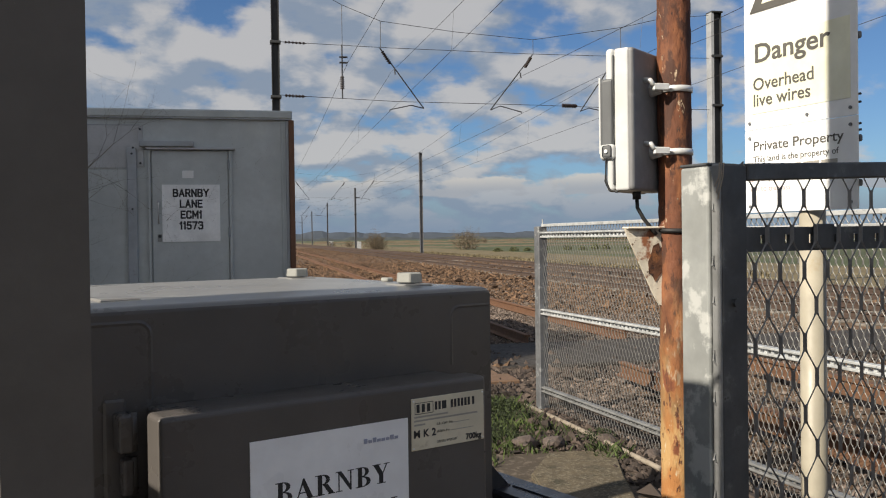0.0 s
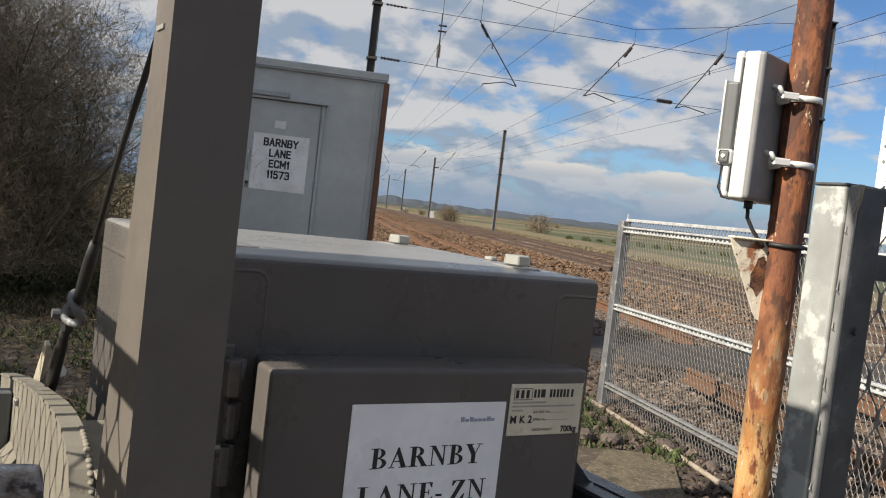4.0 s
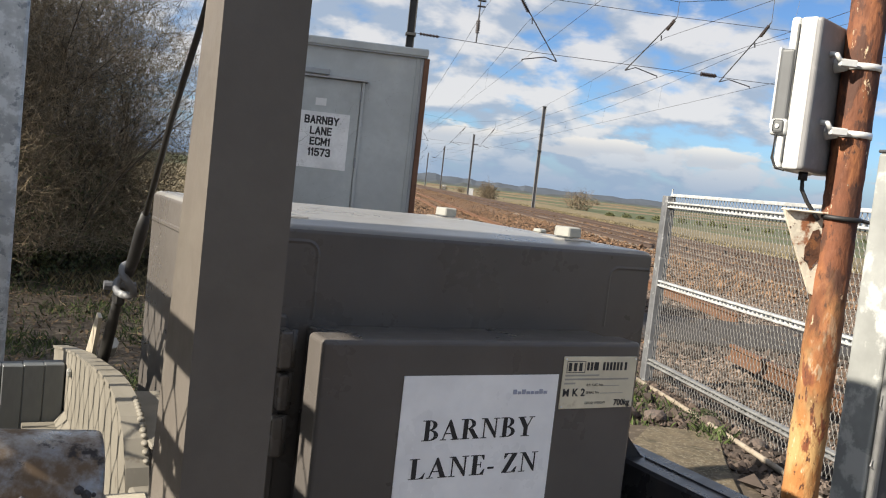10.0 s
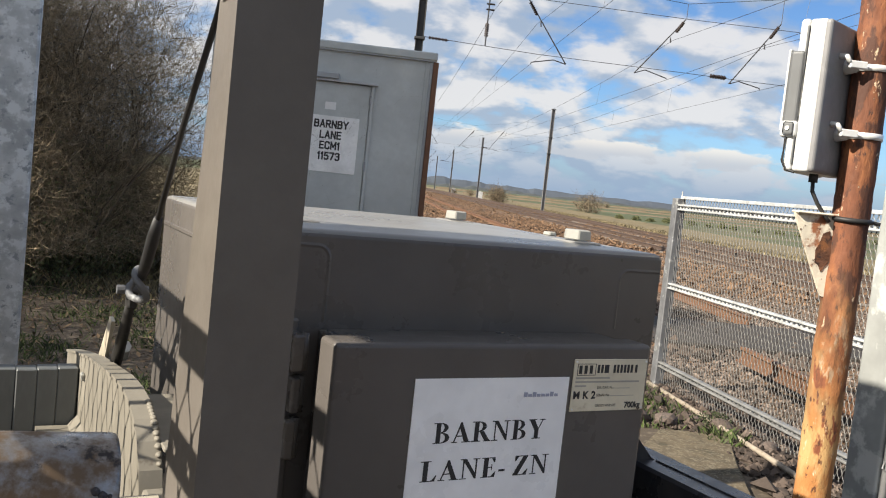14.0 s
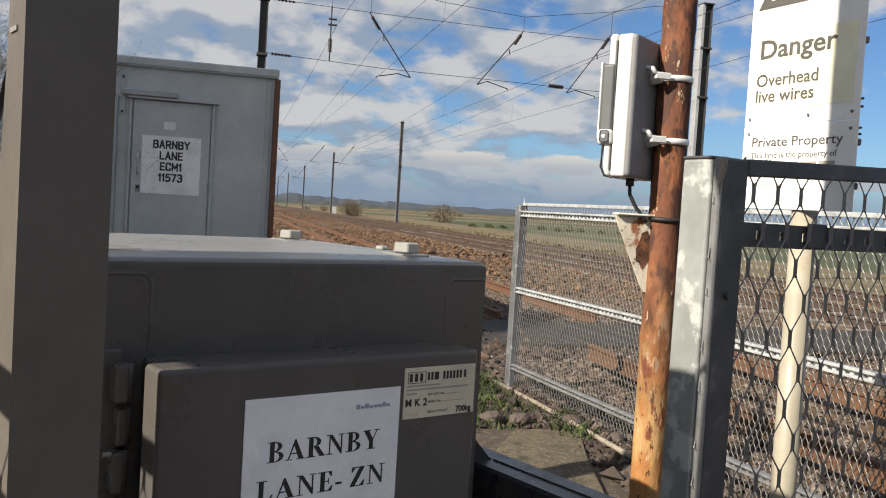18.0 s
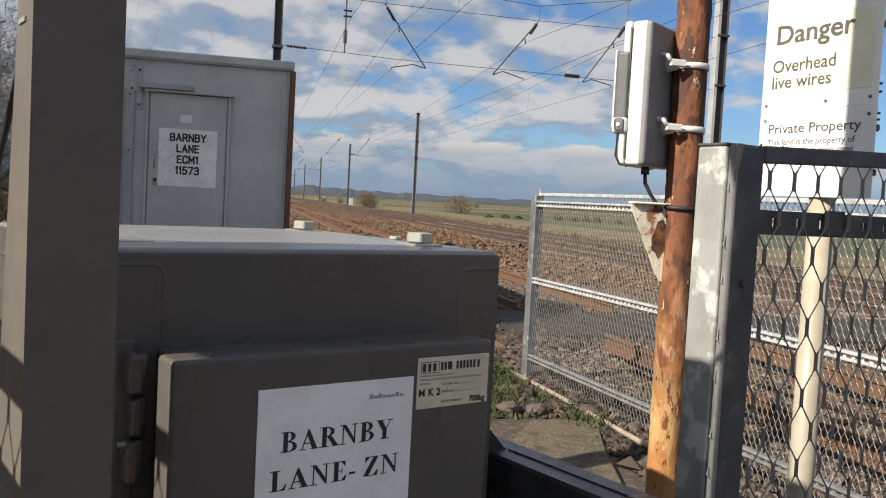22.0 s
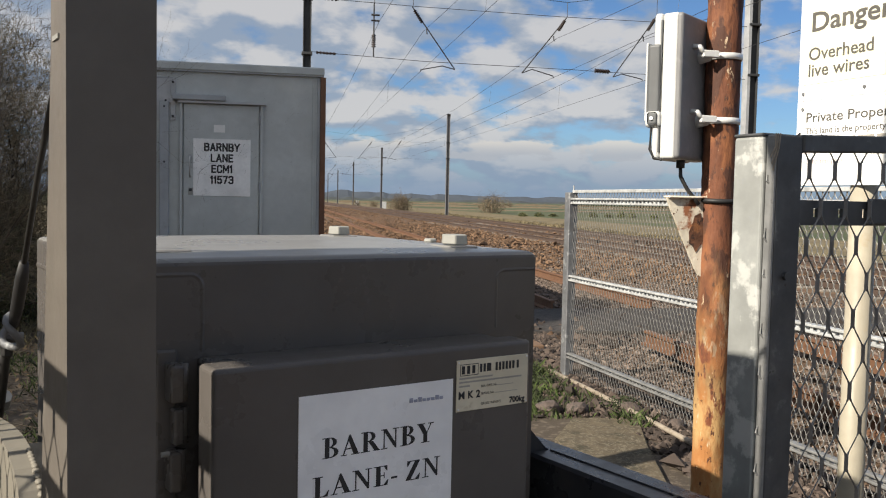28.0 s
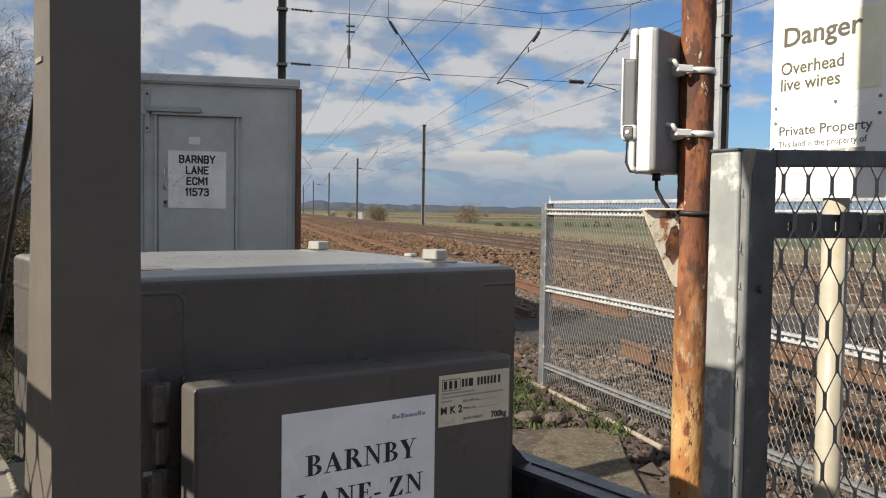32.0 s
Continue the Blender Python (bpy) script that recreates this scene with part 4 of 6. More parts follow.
# ---- relay cabin ----
STENCIL = {  # centre lines of plain block capitals on a cap height of 1, and their widths
    "B": ([[(0, 0), (0, 1)], [(0, 1), (0.42, 1), (0.52, 0.88), (0.52, 0.64), (0.42, 0.53), (0, 0.53)], [(0.42, 0.53), (0.56, 0.40), (0.56, 0.13), (0.44, 0), (0, 0)]], 0.56),
    "A": ([[(0, 0), (0.31, 1), (0.62, 0)], [(0.12, 0.32), (0.50, 0.32)]], 0.62),
    "R": ([[(0, 0), (0, 1)], [(0, 1), (0.42, 1), (0.54, 0.87), (0.54, 0.60), (0.42, 0.48), (0, 0.48)], [(0.30, 0.48), (0.58, 0)]], 0.58),
    "N": ([[(0, 0), (0, 1)], [(0, 1), (0.58, 0)], [(0.58, 0), (0.58, 1)]], 0.58),
    "Y": ([[(0, 1), (0.31, 0.48), (0.62, 1)], [(0.31, 0.48), (0.31, 0)]], 0.62),
    "L": ([[(0, 1), (0, 0), (0.48, 0)]], 0.48),
    "E": ([[(0, 0), (0, 1)], [(0, 1), (0.50, 1)], [(0, 0.52), (0.44, 0.52)], [(0, 0), (0.50, 0)]], 0.50),
    "C": ([[(0.58, 0.78), (0.56, 0.90), (0.44, 1), (0.16, 1), (0.02, 0.86), (0, 0.14), (0.16, 0), (0.44, 0), (0.56, 0.10), (0.58, 0.24)]], 0.58),
    "M": ([[(0, 0), (0, 1)], [(0, 1), (0.35, 0.30), (0.70, 1)], [(0.70, 1), (0.70, 0)]], 0.70),
    "1": ([[(0, 0.80), (0.16, 1), (0.16, 0)]], 0.20),
    "5": ([[(0.50, 1), (0.06, 1), (0.02, 0.55), (0.36, 0.60), (0.52, 0.46), (0.52, 0.14), (0.38, 0), (0.12, 0), (0, 0.14)]], 0.52),
    "7": ([[(0, 1), (0.54, 1), (0.20, 0)]], 0.54),
    "3": ([[(0, 0.86), (0.12, 1), (0.40, 1), (0.51, 0.88), (0.51, 0.64), (0.40, 0.54), (0.22, 0.54)], [(0.40, 0.54), (0.54, 0.40), (0.54, 0.12), (0.40, 0), (0.12, 0), (0, 0.14)]], 0.54),
}


def stencil(text, xc, z, cap, y, parent, stroke=0.19, gap=0.30):
    """Stencilled block capitals centred on xc, facing -y: one part for each letter."""
    k = cap * (1 - stroke)
    x = xc - k * (sum(STENCIL[c][1] + gap for c in text) - gap) / 2
    h = cap * stroke / 2
    for c in text:
        bm, lift = B(), 0
        for line in STENCIL[c][0]:
            for a, b in zip(line, line[1:]):
                a, b = Vector((x + a[0] * k, z + h + a[1] * k)), Vector((x + b[0] * k, z + h + b[1] * k))
                d = (b - a).normalized() * h
                e = Vector((-d.y, d.x))
                lift += 1
                quad = [a - d + e, a - d - e, b + d - e, b + d + e]
                f = bm.faces.new([bm.verts.new((p.x, y - 0.0002 * lift, p.y)) for p in quad])
                f.normal_update()
                if f.normal.y > 0:
                    f.normal_flip()
        part("letter", bm, INK, parent)
        x += (STENCIL[c][1] + gap) * k


def build_cabin():
    t = thing("relay_cabin", pose(-0.9, 14.78, 0), "grey steel railway equipment cabin with a closed door", "cabin")

    def slab(name, mat, x0, x1, y0, y1, z0, z1, bevel=0.004, parent=None, label=""):
        b = B()
        bx(b, x0, x1, y0, y1, z0, z1, bevel, 1)
        return part(name, b, mat, parent or t, label)
    slab("wall", CABIN, -1.35, 1.30, 0, 3.2, 0.15, 3.02, 0.01)
    slab("roof", CABIN, -1.40, 1.345, -0.05, 3.25, 2.985, 3.085, 0.014)
    slab("roof_drip", CABIN_DARK, -1.39, 1.335, -0.040, 0.0, 2.972, 2.986, 0.003)
    slab("corner_strip", CABIN_RUST, 1.30, 1.365, -0.045, 0.05, 0.15, 2.97, 0.006, label="brown rusted corner strip")
    slab("corner_trim", CABIN_DARK, 1.262, 1.299, -0.022, 0.004, 0.15, 2.97)
    slab("seam_trim", CABIN, 1.205, 1.225, -0.014, 0.004, 0.15, 2.97)
    # stiles either side of the door, header and door
    slab("door_frame_jamb", CABIN, -0.345, -0.315, -0.045, 0.002, 0.30, 2.60)
    slab("door_frame_jamb", CABIN, 0.585, 0.620, -0.045, 0.002, 0.30, 2.60)
    slab("door_header", CABIN_PALE, -0.36, 0.655, -0.085, 0.002, 2.600, 2.630)
    d = slab("door", CABIN, -0.300, 0.575, -0.030, 0.002, 0.30, 2.592, 0.004, label="flush grey steel door")
    slab("weather_bar", CABIN_DARK, -0.430, 0.185, -0.11, 0.002, 2.632, 2.700, 0.008)
    slab("hasp_plate", CABIN_PALE, -0.455, -0.395, -0.020, 0.002, 2.40, 2.88)
    slab("hasp_plate", CABIN_PALE, -0.52, -0.395, -0.024, 0.002, 2.595, 2.645)
    slab("cable_trunking", CABIN_DARK, -0.575, -0.470, -0.06, 0.002, 0.15, 2.62, 0.006)
    slab("repair_panel", CABIN_PALE, -1.30, -0.425, -0.012, 0.002, 2.385, 2.895, 0.003, label="paler riveted repair panel")
    slab("panel_edge", CABIN_DARK, -1.30, -0.425, -0.016, 0.002, 2.885, 2.900)
    for x, z in ((-0.425, 2.84), (-0.425, 2.44), (-0.505, 2.62), (-0.52, 2.55), (-0.52, 1.9)):
        b = B()
        cyl(b, (x, -0.062, z), (x, -0.018, z), 0.013, n=8)
        part("bolt", b, MAST_DARK, t)
    for z in (2.42, 1.62, 0.8):
        b = B()
        cyl(b, (0.582, -0.052, z - 0.06), (0.582, -0.052, z + 0.06), 0.012, n=8)
        part("door_hinge", b, CABIN_DARK, d)
    b = B()
    sweep(b, [(-0.228, -0.03, 1.97), (-0.228, -0.075, 1.96), (-0.228, -0.075, 1.74), (-0.228, -0.03, 1.73)], 0.010, 8)
    part("pull_handle", b, STRAP, d, "bright pull handle", smooth=True)
    slab("handle_plate", CABIN_DARK, -0.245, -0.205, -0.034, -0.030, 1.93, 2.0, 0.002, d)
    slab("lock_plate", BOLT, -0.245, -0.195, -0.036, -0.030, 1.515, 1.60, 0.002, d)
    b = B()
    cyl(b, (-0.220, -0.05, 1.575), (-0.220, -0.034, 1.575), 0.018, n=10)
    part("lock", b, MAST_DARK, d)
    slab("notice", WHITE, 0.045, 0.175, -0.034, -0.030, 2.265, 2.355, 0.001, d, "small faded notice")
    s = slab("door_sign", WHITE, -0.19, 0.475, -0.036, -0.030, 1.508, 2.188, 0.001, d, "white stencilled location sign")
    for k, line in enumerate(("BARNBY", "LANE", "ECM1", "11573")):
        stencil(line, 0.142, 2.040 - 0.129 * k, 0.098, -0.0375, s)


build_cabin()
bm = B()
bx(bm, -2.5, 0.7, 14.6, 18.3, -0.05, 0.16, 0.02, 1)
solo("cabin_base", bm, CONCRETE, "low concrete base under the relay cabin", "concrete base")

# ---- expanded metal strand: a zigzag with flattened bonds ----
def strand_mesh(z0, z1, pitch, half, bond, r, phase, mat, thin=0.72):
    bm = B()
    pts = []
    z, side = z0, phase
    while z < z1:
        x = half if side else -half
        leg = 0.16 * (pitch / 2 - bond)
        if pts:
            pts.append((x * 0.68, 0, z - leg, r * thin))
        pts += [(x, 0, z, r * 1.15), (x, 0, min(z + bond, z1), r * 1.15), (x * 0.68, 0, min(z + bond, z1) + leg, r * thin)]
        z += pitch / 2
        side = not side
    last = pts[-1]
    if z1 - last[2] > 0.004:  # the leg cut off at the upper edge
        f = min(1.0, (z1 - last[2]) / (z - last[2]))
        pts.append((last[0] + ((half if side else -half) - last[0]) * f, 0, z1, r * thin))
    sweep4(bm, pts)
    return mesh_of(bm, "strand", mat)


def sweep4(bm, pts):
    prev = None
    for x, y, z, r in pts:
        p = Vector((x, y, z))
        ring = [bm.verts.new(p + Vector(o)) for o in ((-r, 0, 0), (0, -r * 0.55, 0), (r, 0, 0), (0, r * 0.55, 0))]
        if prev:
            for k in range(4):
                bm.faces.new((prev[k], prev[(k + 1) % 4], ring[(k + 1) % 4], ring[k]))
        prev = ring
    return bm


def strands(parent, x0, x1, z0, z1, width, pitch, bond, r, mat, y=0.0, joined_from=None, thin=0.72):
    half = width / 2 - r * 0.45
    me = [strand_mesh(z0, z1, pitch, half / 2, bond, r, ph, mat, thin) for ph in (0, 1)]
    n = int((x1 - x0) / (width / 2))
    rest = []
    for i in range(n):
        x = x0 + (i + 0.5) * width / 2
        if joined_from is not None and x > joined_from:
            rest.append((x, i % 2))
            continue
        s = new("strand", me[i % 2])
        s.parent, s.location = parent, (x, y, 0)
    if rest:
        bm = B()
        for x, k in rest:
            keep = len(bm.verts)
            bm.from_mesh(me[k])
            bm.verts.ensure_lookup_table()
            for v in bm.verts[keep:]:
                v.co.x += x
                v.co.y += y
        ob = part("strand_infill", bm, mat, parent)
        tagged(ob, kind="stuff")


def bar(name, parent, mat, x0, x1, y0, y1, z0, z1, bevel=0.003, label="", m=None):
    b = B()
    bx(b, x0, x1, y0, y1, z0, z1, bevel, 1, m=m)
    return part(name, b, mat, parent, label)


# ---- long mesh fence along the line ----
def build_mesh_fence():
    a, b = Vector((2.42, 11.20, 0)), Vector((3.09, 5.60, 0))
    d = (b - a).normalized()
    m = Matrix.Translation(a) @ Matrix(((d.x, -d.y, 0, 0), (d.y, d.x, 0, 0), (0, 0, 1, 0), (0, 0, 0, 1)))
    t = thing("boundary_fence", m, "galvanised expanded mesh fence with toothed rails", "fence")
    for x in (0.0, 8.25):
        bar("post", t, GALV_DULL, x - 0.048, x + 0.048, -0.04, 0.04, -0.05, 1.66 if x else 1.60, 0.006)
    length = 8.4
    for z0, z1, teeth in ((1.595, 1.620, False), (1.500, 1.552, True), (0.836, 0.886, True), (0.165, 0.212, True)):
        if not teeth:
            bar("top_edge", t, GALV, 0.05, length, -0.016, 0.012, z0, z1)
            continue
        for za in (z0, z1 - 0.015):
            bar("rail_strip", t, GALV if z0 > 0.5 else GALV_MID, 0.0, length, -0.030, 0.022, za, za + 0.015)
        bm = B()
        k = 0.0
        while k < length:
            bx(bm, k, k + 0.022, -0.012, 0.008, z0 + 0.008, z1 - 0.008)
            k += 0.055
        tagged(part("rail_teeth", bm, GALV if z0 > 0.5 else GALV_MID, t), kind="stuff")
    strands(t, 0.05, length, 0.04, 1.61, 0.044, 0.088, 0.016, 0.0043, MESH, joined_from=4.2)
    bm = B()
    cyl(bm, (0.045, 0, 1.60), (0.045, 0, 1.66), 0.006, n=6)
    part("wire_end", bm, GALV, t)


build_mesh_fence()


# ---- rusty pole ----
def build_pole():
    t = thing("rusty_pole", pose(1.301, 6.476, 0), "rusted steel pole with flaking cream paint", "pole")
    random.seed(21)
    bm = B()
    n, rows = 36, 190
    ring0 = None
    for j in range(rows + 1):
        z = -0.05 + 4.25 * j / rows
        ring = []
        for i in range(n):
            a = 2 * math.pi * i / n
            p = Vector((math.cos(a), math.sin(a), z))
            h = noise.noise(Vector((p.x * 2.2, p.y * 2.2, z * 11.0))) + 0.5 * noise.noise(Vector((p.x * 6, p.y * 6, z * 30.0)))
            r = 0.0512 + (0.0018 if h > 0.22 else 0.0) + 0.0004 * h
            ring.append(bm.verts.new((r * p.x, r * p.y, z)))
        if ring0:
            for i in range(n):
                bm.faces.new((ring0[i], ring0[(i + 1) % n], ring[(i + 1) % n], ring[i]))
        ring0 = ring
    bm.faces.new(ring0)
    part("shaft", bm, RUST_POLE, t, "dark red scaling rust above, orange rust over cream paint below", smooth=True)
    # flat gusset with a rust hole edge
    bm = B()
    plate(bm, [(-0.172, 1.530), (-0.045, 1.530), (-0.045, 1.285), (-0.058, 1.290), (-0.072, 1.312), (-0.160, 1.500)], 1, -0.006, 0.006)
    g = part("gusset", bm, CREAM_RUST, t, "cream triangular gusset eaten by rust")
    bar("gusset_flange", g, CREAM_RUST, -0.172, -0.045, -0.022, 0.022, 1.528, 1.536)
    bm = B()
    random.seed(23)
    rim = []
    for i in range(18):
        a = 2 * math.pi * i / 18
        r = 1 + random.uniform(-0.22, 0.22)
        x_, z_ = -0.072 + 0.026 * r * math.cos(a) + 0.006 * math.sin(a), 1.425 + 0.058 * r * math.sin(a)
        rim.append((min(-0.046, x_), z_))
    plate(bm, rim, 1, -0.0085, -0.006)
    part("rust_scab", bm, RUST_DARK, g, "dark brown rust scab")
    # straps and brackets of the case
    for z in (1.962, 1.767):
        bm = B()
        sweep(bm, [(0.0550 * math.cos(a), 0.0550 * math.sin(a), z) for a in np.linspace(0, 2 * math.pi, 28, endpoint=False)], 0.0022, 6, closed=True)
        for v in bm.verts:
            v.co.z = z + (v.co.z - z) * 5.0
        part("strap", bm, STRAP, t, "bright steel strap", smooth=True)
        bar("strap_block", t, STRAP, -0.098, -0.045, -0.062, -0.048, z - 0.010, z + 0.012, 0.003)
        bm = B()
        sweep(bm, [(-0.095, -0.055, z + 0.004), (-0.104, -0.050, z + 0.022), (-0.120, -0.03, z + 0.026)], 0.008, 8)
        part("strap_hook", bm, STRAP, t, smooth=True)
    bm = B()
    sweep(bm, [(0.0545 * math.cos(a), 0.0545 * math.sin(a), 1.524 + 0.003 * math.sin(a)) for a in np.linspace(0, 2 * math.pi, 28, endpoint=False)], 0.0075, 8, closed=True)
    part("cable_tie", bm, BLACK, t, smooth=True)
    bm = B()
    sweep(bm, [(0.052, -0.025, 1.522), (0.075, -0.03, 1.519), (0.092, -0.03, 1.518)], 0.006, 6)
    part("tie_tail", bm, BLACK, t)


build_pole()


# ---- equipment case ----
def build_case():
    m = pose(1.121, 6.394, 1.645, 0, 0, -50)
    t = thing("equipment_case", m, "grey plastic equipment case strapped to the rusty pole", "equipment case")
    bm = B()
    bx(bm, -0.060, -0.010, 0.0, 0.24, 0.0, 0.435, 0.009, 4)
    part("case_body", bm, BOX_GREY, t, "pale grey case body")
    # rear face darker than the body: its shade is put into the colour
    bm = B()
    bx(bm, -0.020, 0.004, 0.001, 0.239, 0.001, 0.434, 0.011, 4)
    part("back_shell", bm, BOX_SIDE, t, "rear of the case in a darker grey that carries its shade")
    bm = B()
    bx(bm, -0.088, -0.060, -0.002, 0.242, -0.002, 0.437, 0.012, 4)
    lid = part("case_lid", bm, BOX_GREY, t, "pale grey case lid")
    bm = B()
    sweep(bm, [(-0.061, -0.001, 0.022), (-0.061, 0.241, 0.022), (-0.061, 0.241, 0.413), (-0.061, -0.001, 0.413)], 0.0035, 6, closed=True)
    part("lid_seal", bm, BOX_DARK, lid)
    bm = B()
    bx(bm, -0.104, -0.062, -0.006, 0.05, 0.125, 0.345, 0.009, 3)
    h = part("handle", bm, BOX_DARK, t, "dark grey carrying handle")
    bm = B()
    bx(bm, -0.106, -0.056, -0.012, 0.03, 0.095, 0.145, 0.012, 4)
    part("latch", bm, BOX_GREY, h, "pale latch")
    bm = B()
    bx(bm, -0.110, -0.103, -0.004, 0.052, 0.115, 0.350, 0.003, 2)
    part("handle_edge", bm, BOX_GREY, h, "pale outer edge")
    bm = B()
    bx(bm, -0.094, -0.064, -0.0145, -0.010, 0.103, 0.140, 0.006, 3)
    part("latch_inset", bm, BOX_DARK, h)
    bm = B()
    cyl(bm, (-0.080, -0.018, 0.122), (-0.080, -0.013, 0.122), 0.006, n=12)
    part("latch_screw", bm, STRAP, h)
    bm = B()
    sweep(bm, [(-0.086, -0.003, 0.10), (-0.088, -0.004, 0.03), (-0.075, -0.003, 0.004), (-0.05, 0.0, -0.003)], 0.004, 6)
    part("lid_cord", bm, BLACK, lid)
    for z in (0.317, 0.122):
        bm = B()
        cyl(bm, (-0.004, 0.13, z), (0.035, 0.13, z), 0.024, 0.015, n=16)
        part("rear_boss", bm, BOX_GREY, t, smooth=True)
    bm = B()
    cyl(bm, (-0.03, 0.09, -0.024), (-0.03, 0.09, 0.002), 0.013, n=12)
    part("cable_gland", bm, BLACK, t, smooth=True)
    bm = B()
    sweep(bm, [(-0.03, 0.09, -0.02), (-0.028, 0.09, -0.05), (-0.012, 0.10, -0.085), (0.008, 0.115, -0.118), (0.02, 0.122, -0.135)], 0.006, 8)
    part("cable", bm, CABLE, t, smooth=True)


# BOX_GREY darkened for the case side turned from the sun
BOX_SIDE = material("shaded_grey_plastic", (0.20, 0.20, 0.205), 0.5, scale=5, spots=[((0.24, 0.24, 0.24), 12.0, 0.55, 0.7)])
build_case()


# ---- warning sign on its cream pole ----
def build_sign():
    t = thing("warning_sign", pose(1.287, 5.813, 0, 0, 0, -76), "sunlit overhead wires warning sign on a cream pole", "sign")
    bm = B()
    cyl(bm, (0.01, 0.034, -0.02), (0.01, 0.034, 1.60), 0.030, n=24)
    part("pole", bm, CREAM, t, smooth=True)
    for z in (1.62, 1.72, 1.95, 2.20):
        bar("clip_channel", t, GALV_DULL, -0.12, 0.172, 0.002, 0.010, z - 0.008, z + 0.008)
    bm = B()
    bx(bm, -0.168, 0.168, -0.003, 0.001, 1.772, 2.40, 0.0012, 1)
    a = part("danger_panel", bm, WHITE, t, "white and faded yellow danger panel")
    bm = B()
    bx(bm, -0.150, 0.150, -0.0042, -0.003, 1.812, 1.998, 0.0)
    part("yellow_field", bm, YELLOW, a)
    # triangle border and flash
    def tri(cx, cz, r):
        return [(cx - r * 0.92, cz - r * 0.55), (cx + r * 0.92, cz - r * 0.55), (cx, cz + r * 1.05)]
    o, i_ = tri(0.0, 2.155, 0.160), tri(0.0, 2.150, 0.118)
    bm = B()
    for k in range(3):
        q = [o[k], o[(k + 1) % 3], i_[(k + 1) % 3], i_[k]]
        f = bm.faces.new([bm.verts.new((x, -0.0046, z)) for x, z in q])
        f.normal_update()
        if f.normal.y > 0:
            f.normal_flip()
    part("triangle_border", bm, INK_FADED, a)
    bm = B()
    f = bm.faces.new([bm.verts.new((x, -0.0040, z)) for x, z in i_])
    part("triangle_field", bm, YELLOW, a)
    bm = B()
    plate(bm, [(-0.002, 2.25), (0.016, 2.25), (0.002, 2.178), (0.026, 2.184), (0.004, 2.112), (0.018, 2.116), (-0.006, 2.088), (-0.014, 2.126), (-0.004, 2.118), (0.004, 2.164), (-0.022, 2.156)], 1, -0.0052, -0.0046)
    part("flash", bm, INK_FADED, a)
    words("Danger", 0.066, INK_FADED, a, Matrix.Translation((-0.134, -0.0049, 1.941)) @ FACE, bold=0.0011, align="LEFT", depth=0.0003, wide=1.17)
    words("Overhead", 0.044, INK_FADED, a, Matrix.Translation((-0.138, -0.0049, 1.871)) @ FACE, bold=0.0004, align="LEFT", depth=0.0003, wide=1.07)
    words("live wires", 0.044, INK_FADED, a, Matrix.Translation((-0.138, -0.0049, 1.831)) @ FACE, bold=0.0004, align="LEFT", depth=0.0003, wide=1.07)
    bm = B()
    bx(bm, -0.168, 0.168, -0.003, 0.001, 1.562, 1.7712, 0.0008, 1)
    b = part("property_panel", bm, WHITE, t, "white private property panel")
    words("Private Property", 0.0335, INK_FADED, b, Matrix.Translation((-0.140, -0.0036, 1.719)) @ FACE, bold=0.0002, align="LEFT", depth=0.0003, wide=1.21)
    words("This land is the property of", 0.0215, INK_FADED, b, Matrix.Translation((-0.140, -0.0036, 1.690)) @ FACE, align="LEFT", depth=0.0003, wide=1.08)
    bars(b, -0.0042, INK_GREY, [(-0.138 + 0.052 * k, -0.094 + 0.052 * k, 1.667, 1.679) for k in range(5)])
    words("and all persons are warned", 0.0195, INK_PINK, b, Matrix.Translation((-0.150, -0.0036, 1.641)) @ FACE, align="LEFT", depth=0.0003, wide=1.08)
    words("not to trespass", 0.0195, INK_PINK, b, Matrix.Translation((-0.150, -0.0036, 1.616)) @ FACE, align="LEFT", depth=0.0003, wide=1.08)
    for x in (-0.15, 0.03, 0.15):
        for z in (1.79, 1.752, 1.578):
            if x == 0.03 and z != 1.79:
                continue
            bm = B()
            cyl(bm, (x, -0.006, z), (x, -0.003, z), 0.004, n=8)
            part("rivet", bm, GALV_DULL, a if z > 1.77 else b)
    for z in (1.80, 1.818, 1.752, 1.738):
        bar("clip_end", t, MAST_DARK, 0.166, 0.173, 0.0, 0.005, z - 0.0025, z + 0.0025, 0.001)


INK_PINK = material("sun_faded_red_print", (0.52, 0.40, 0.40), 0.5)
build_sign()


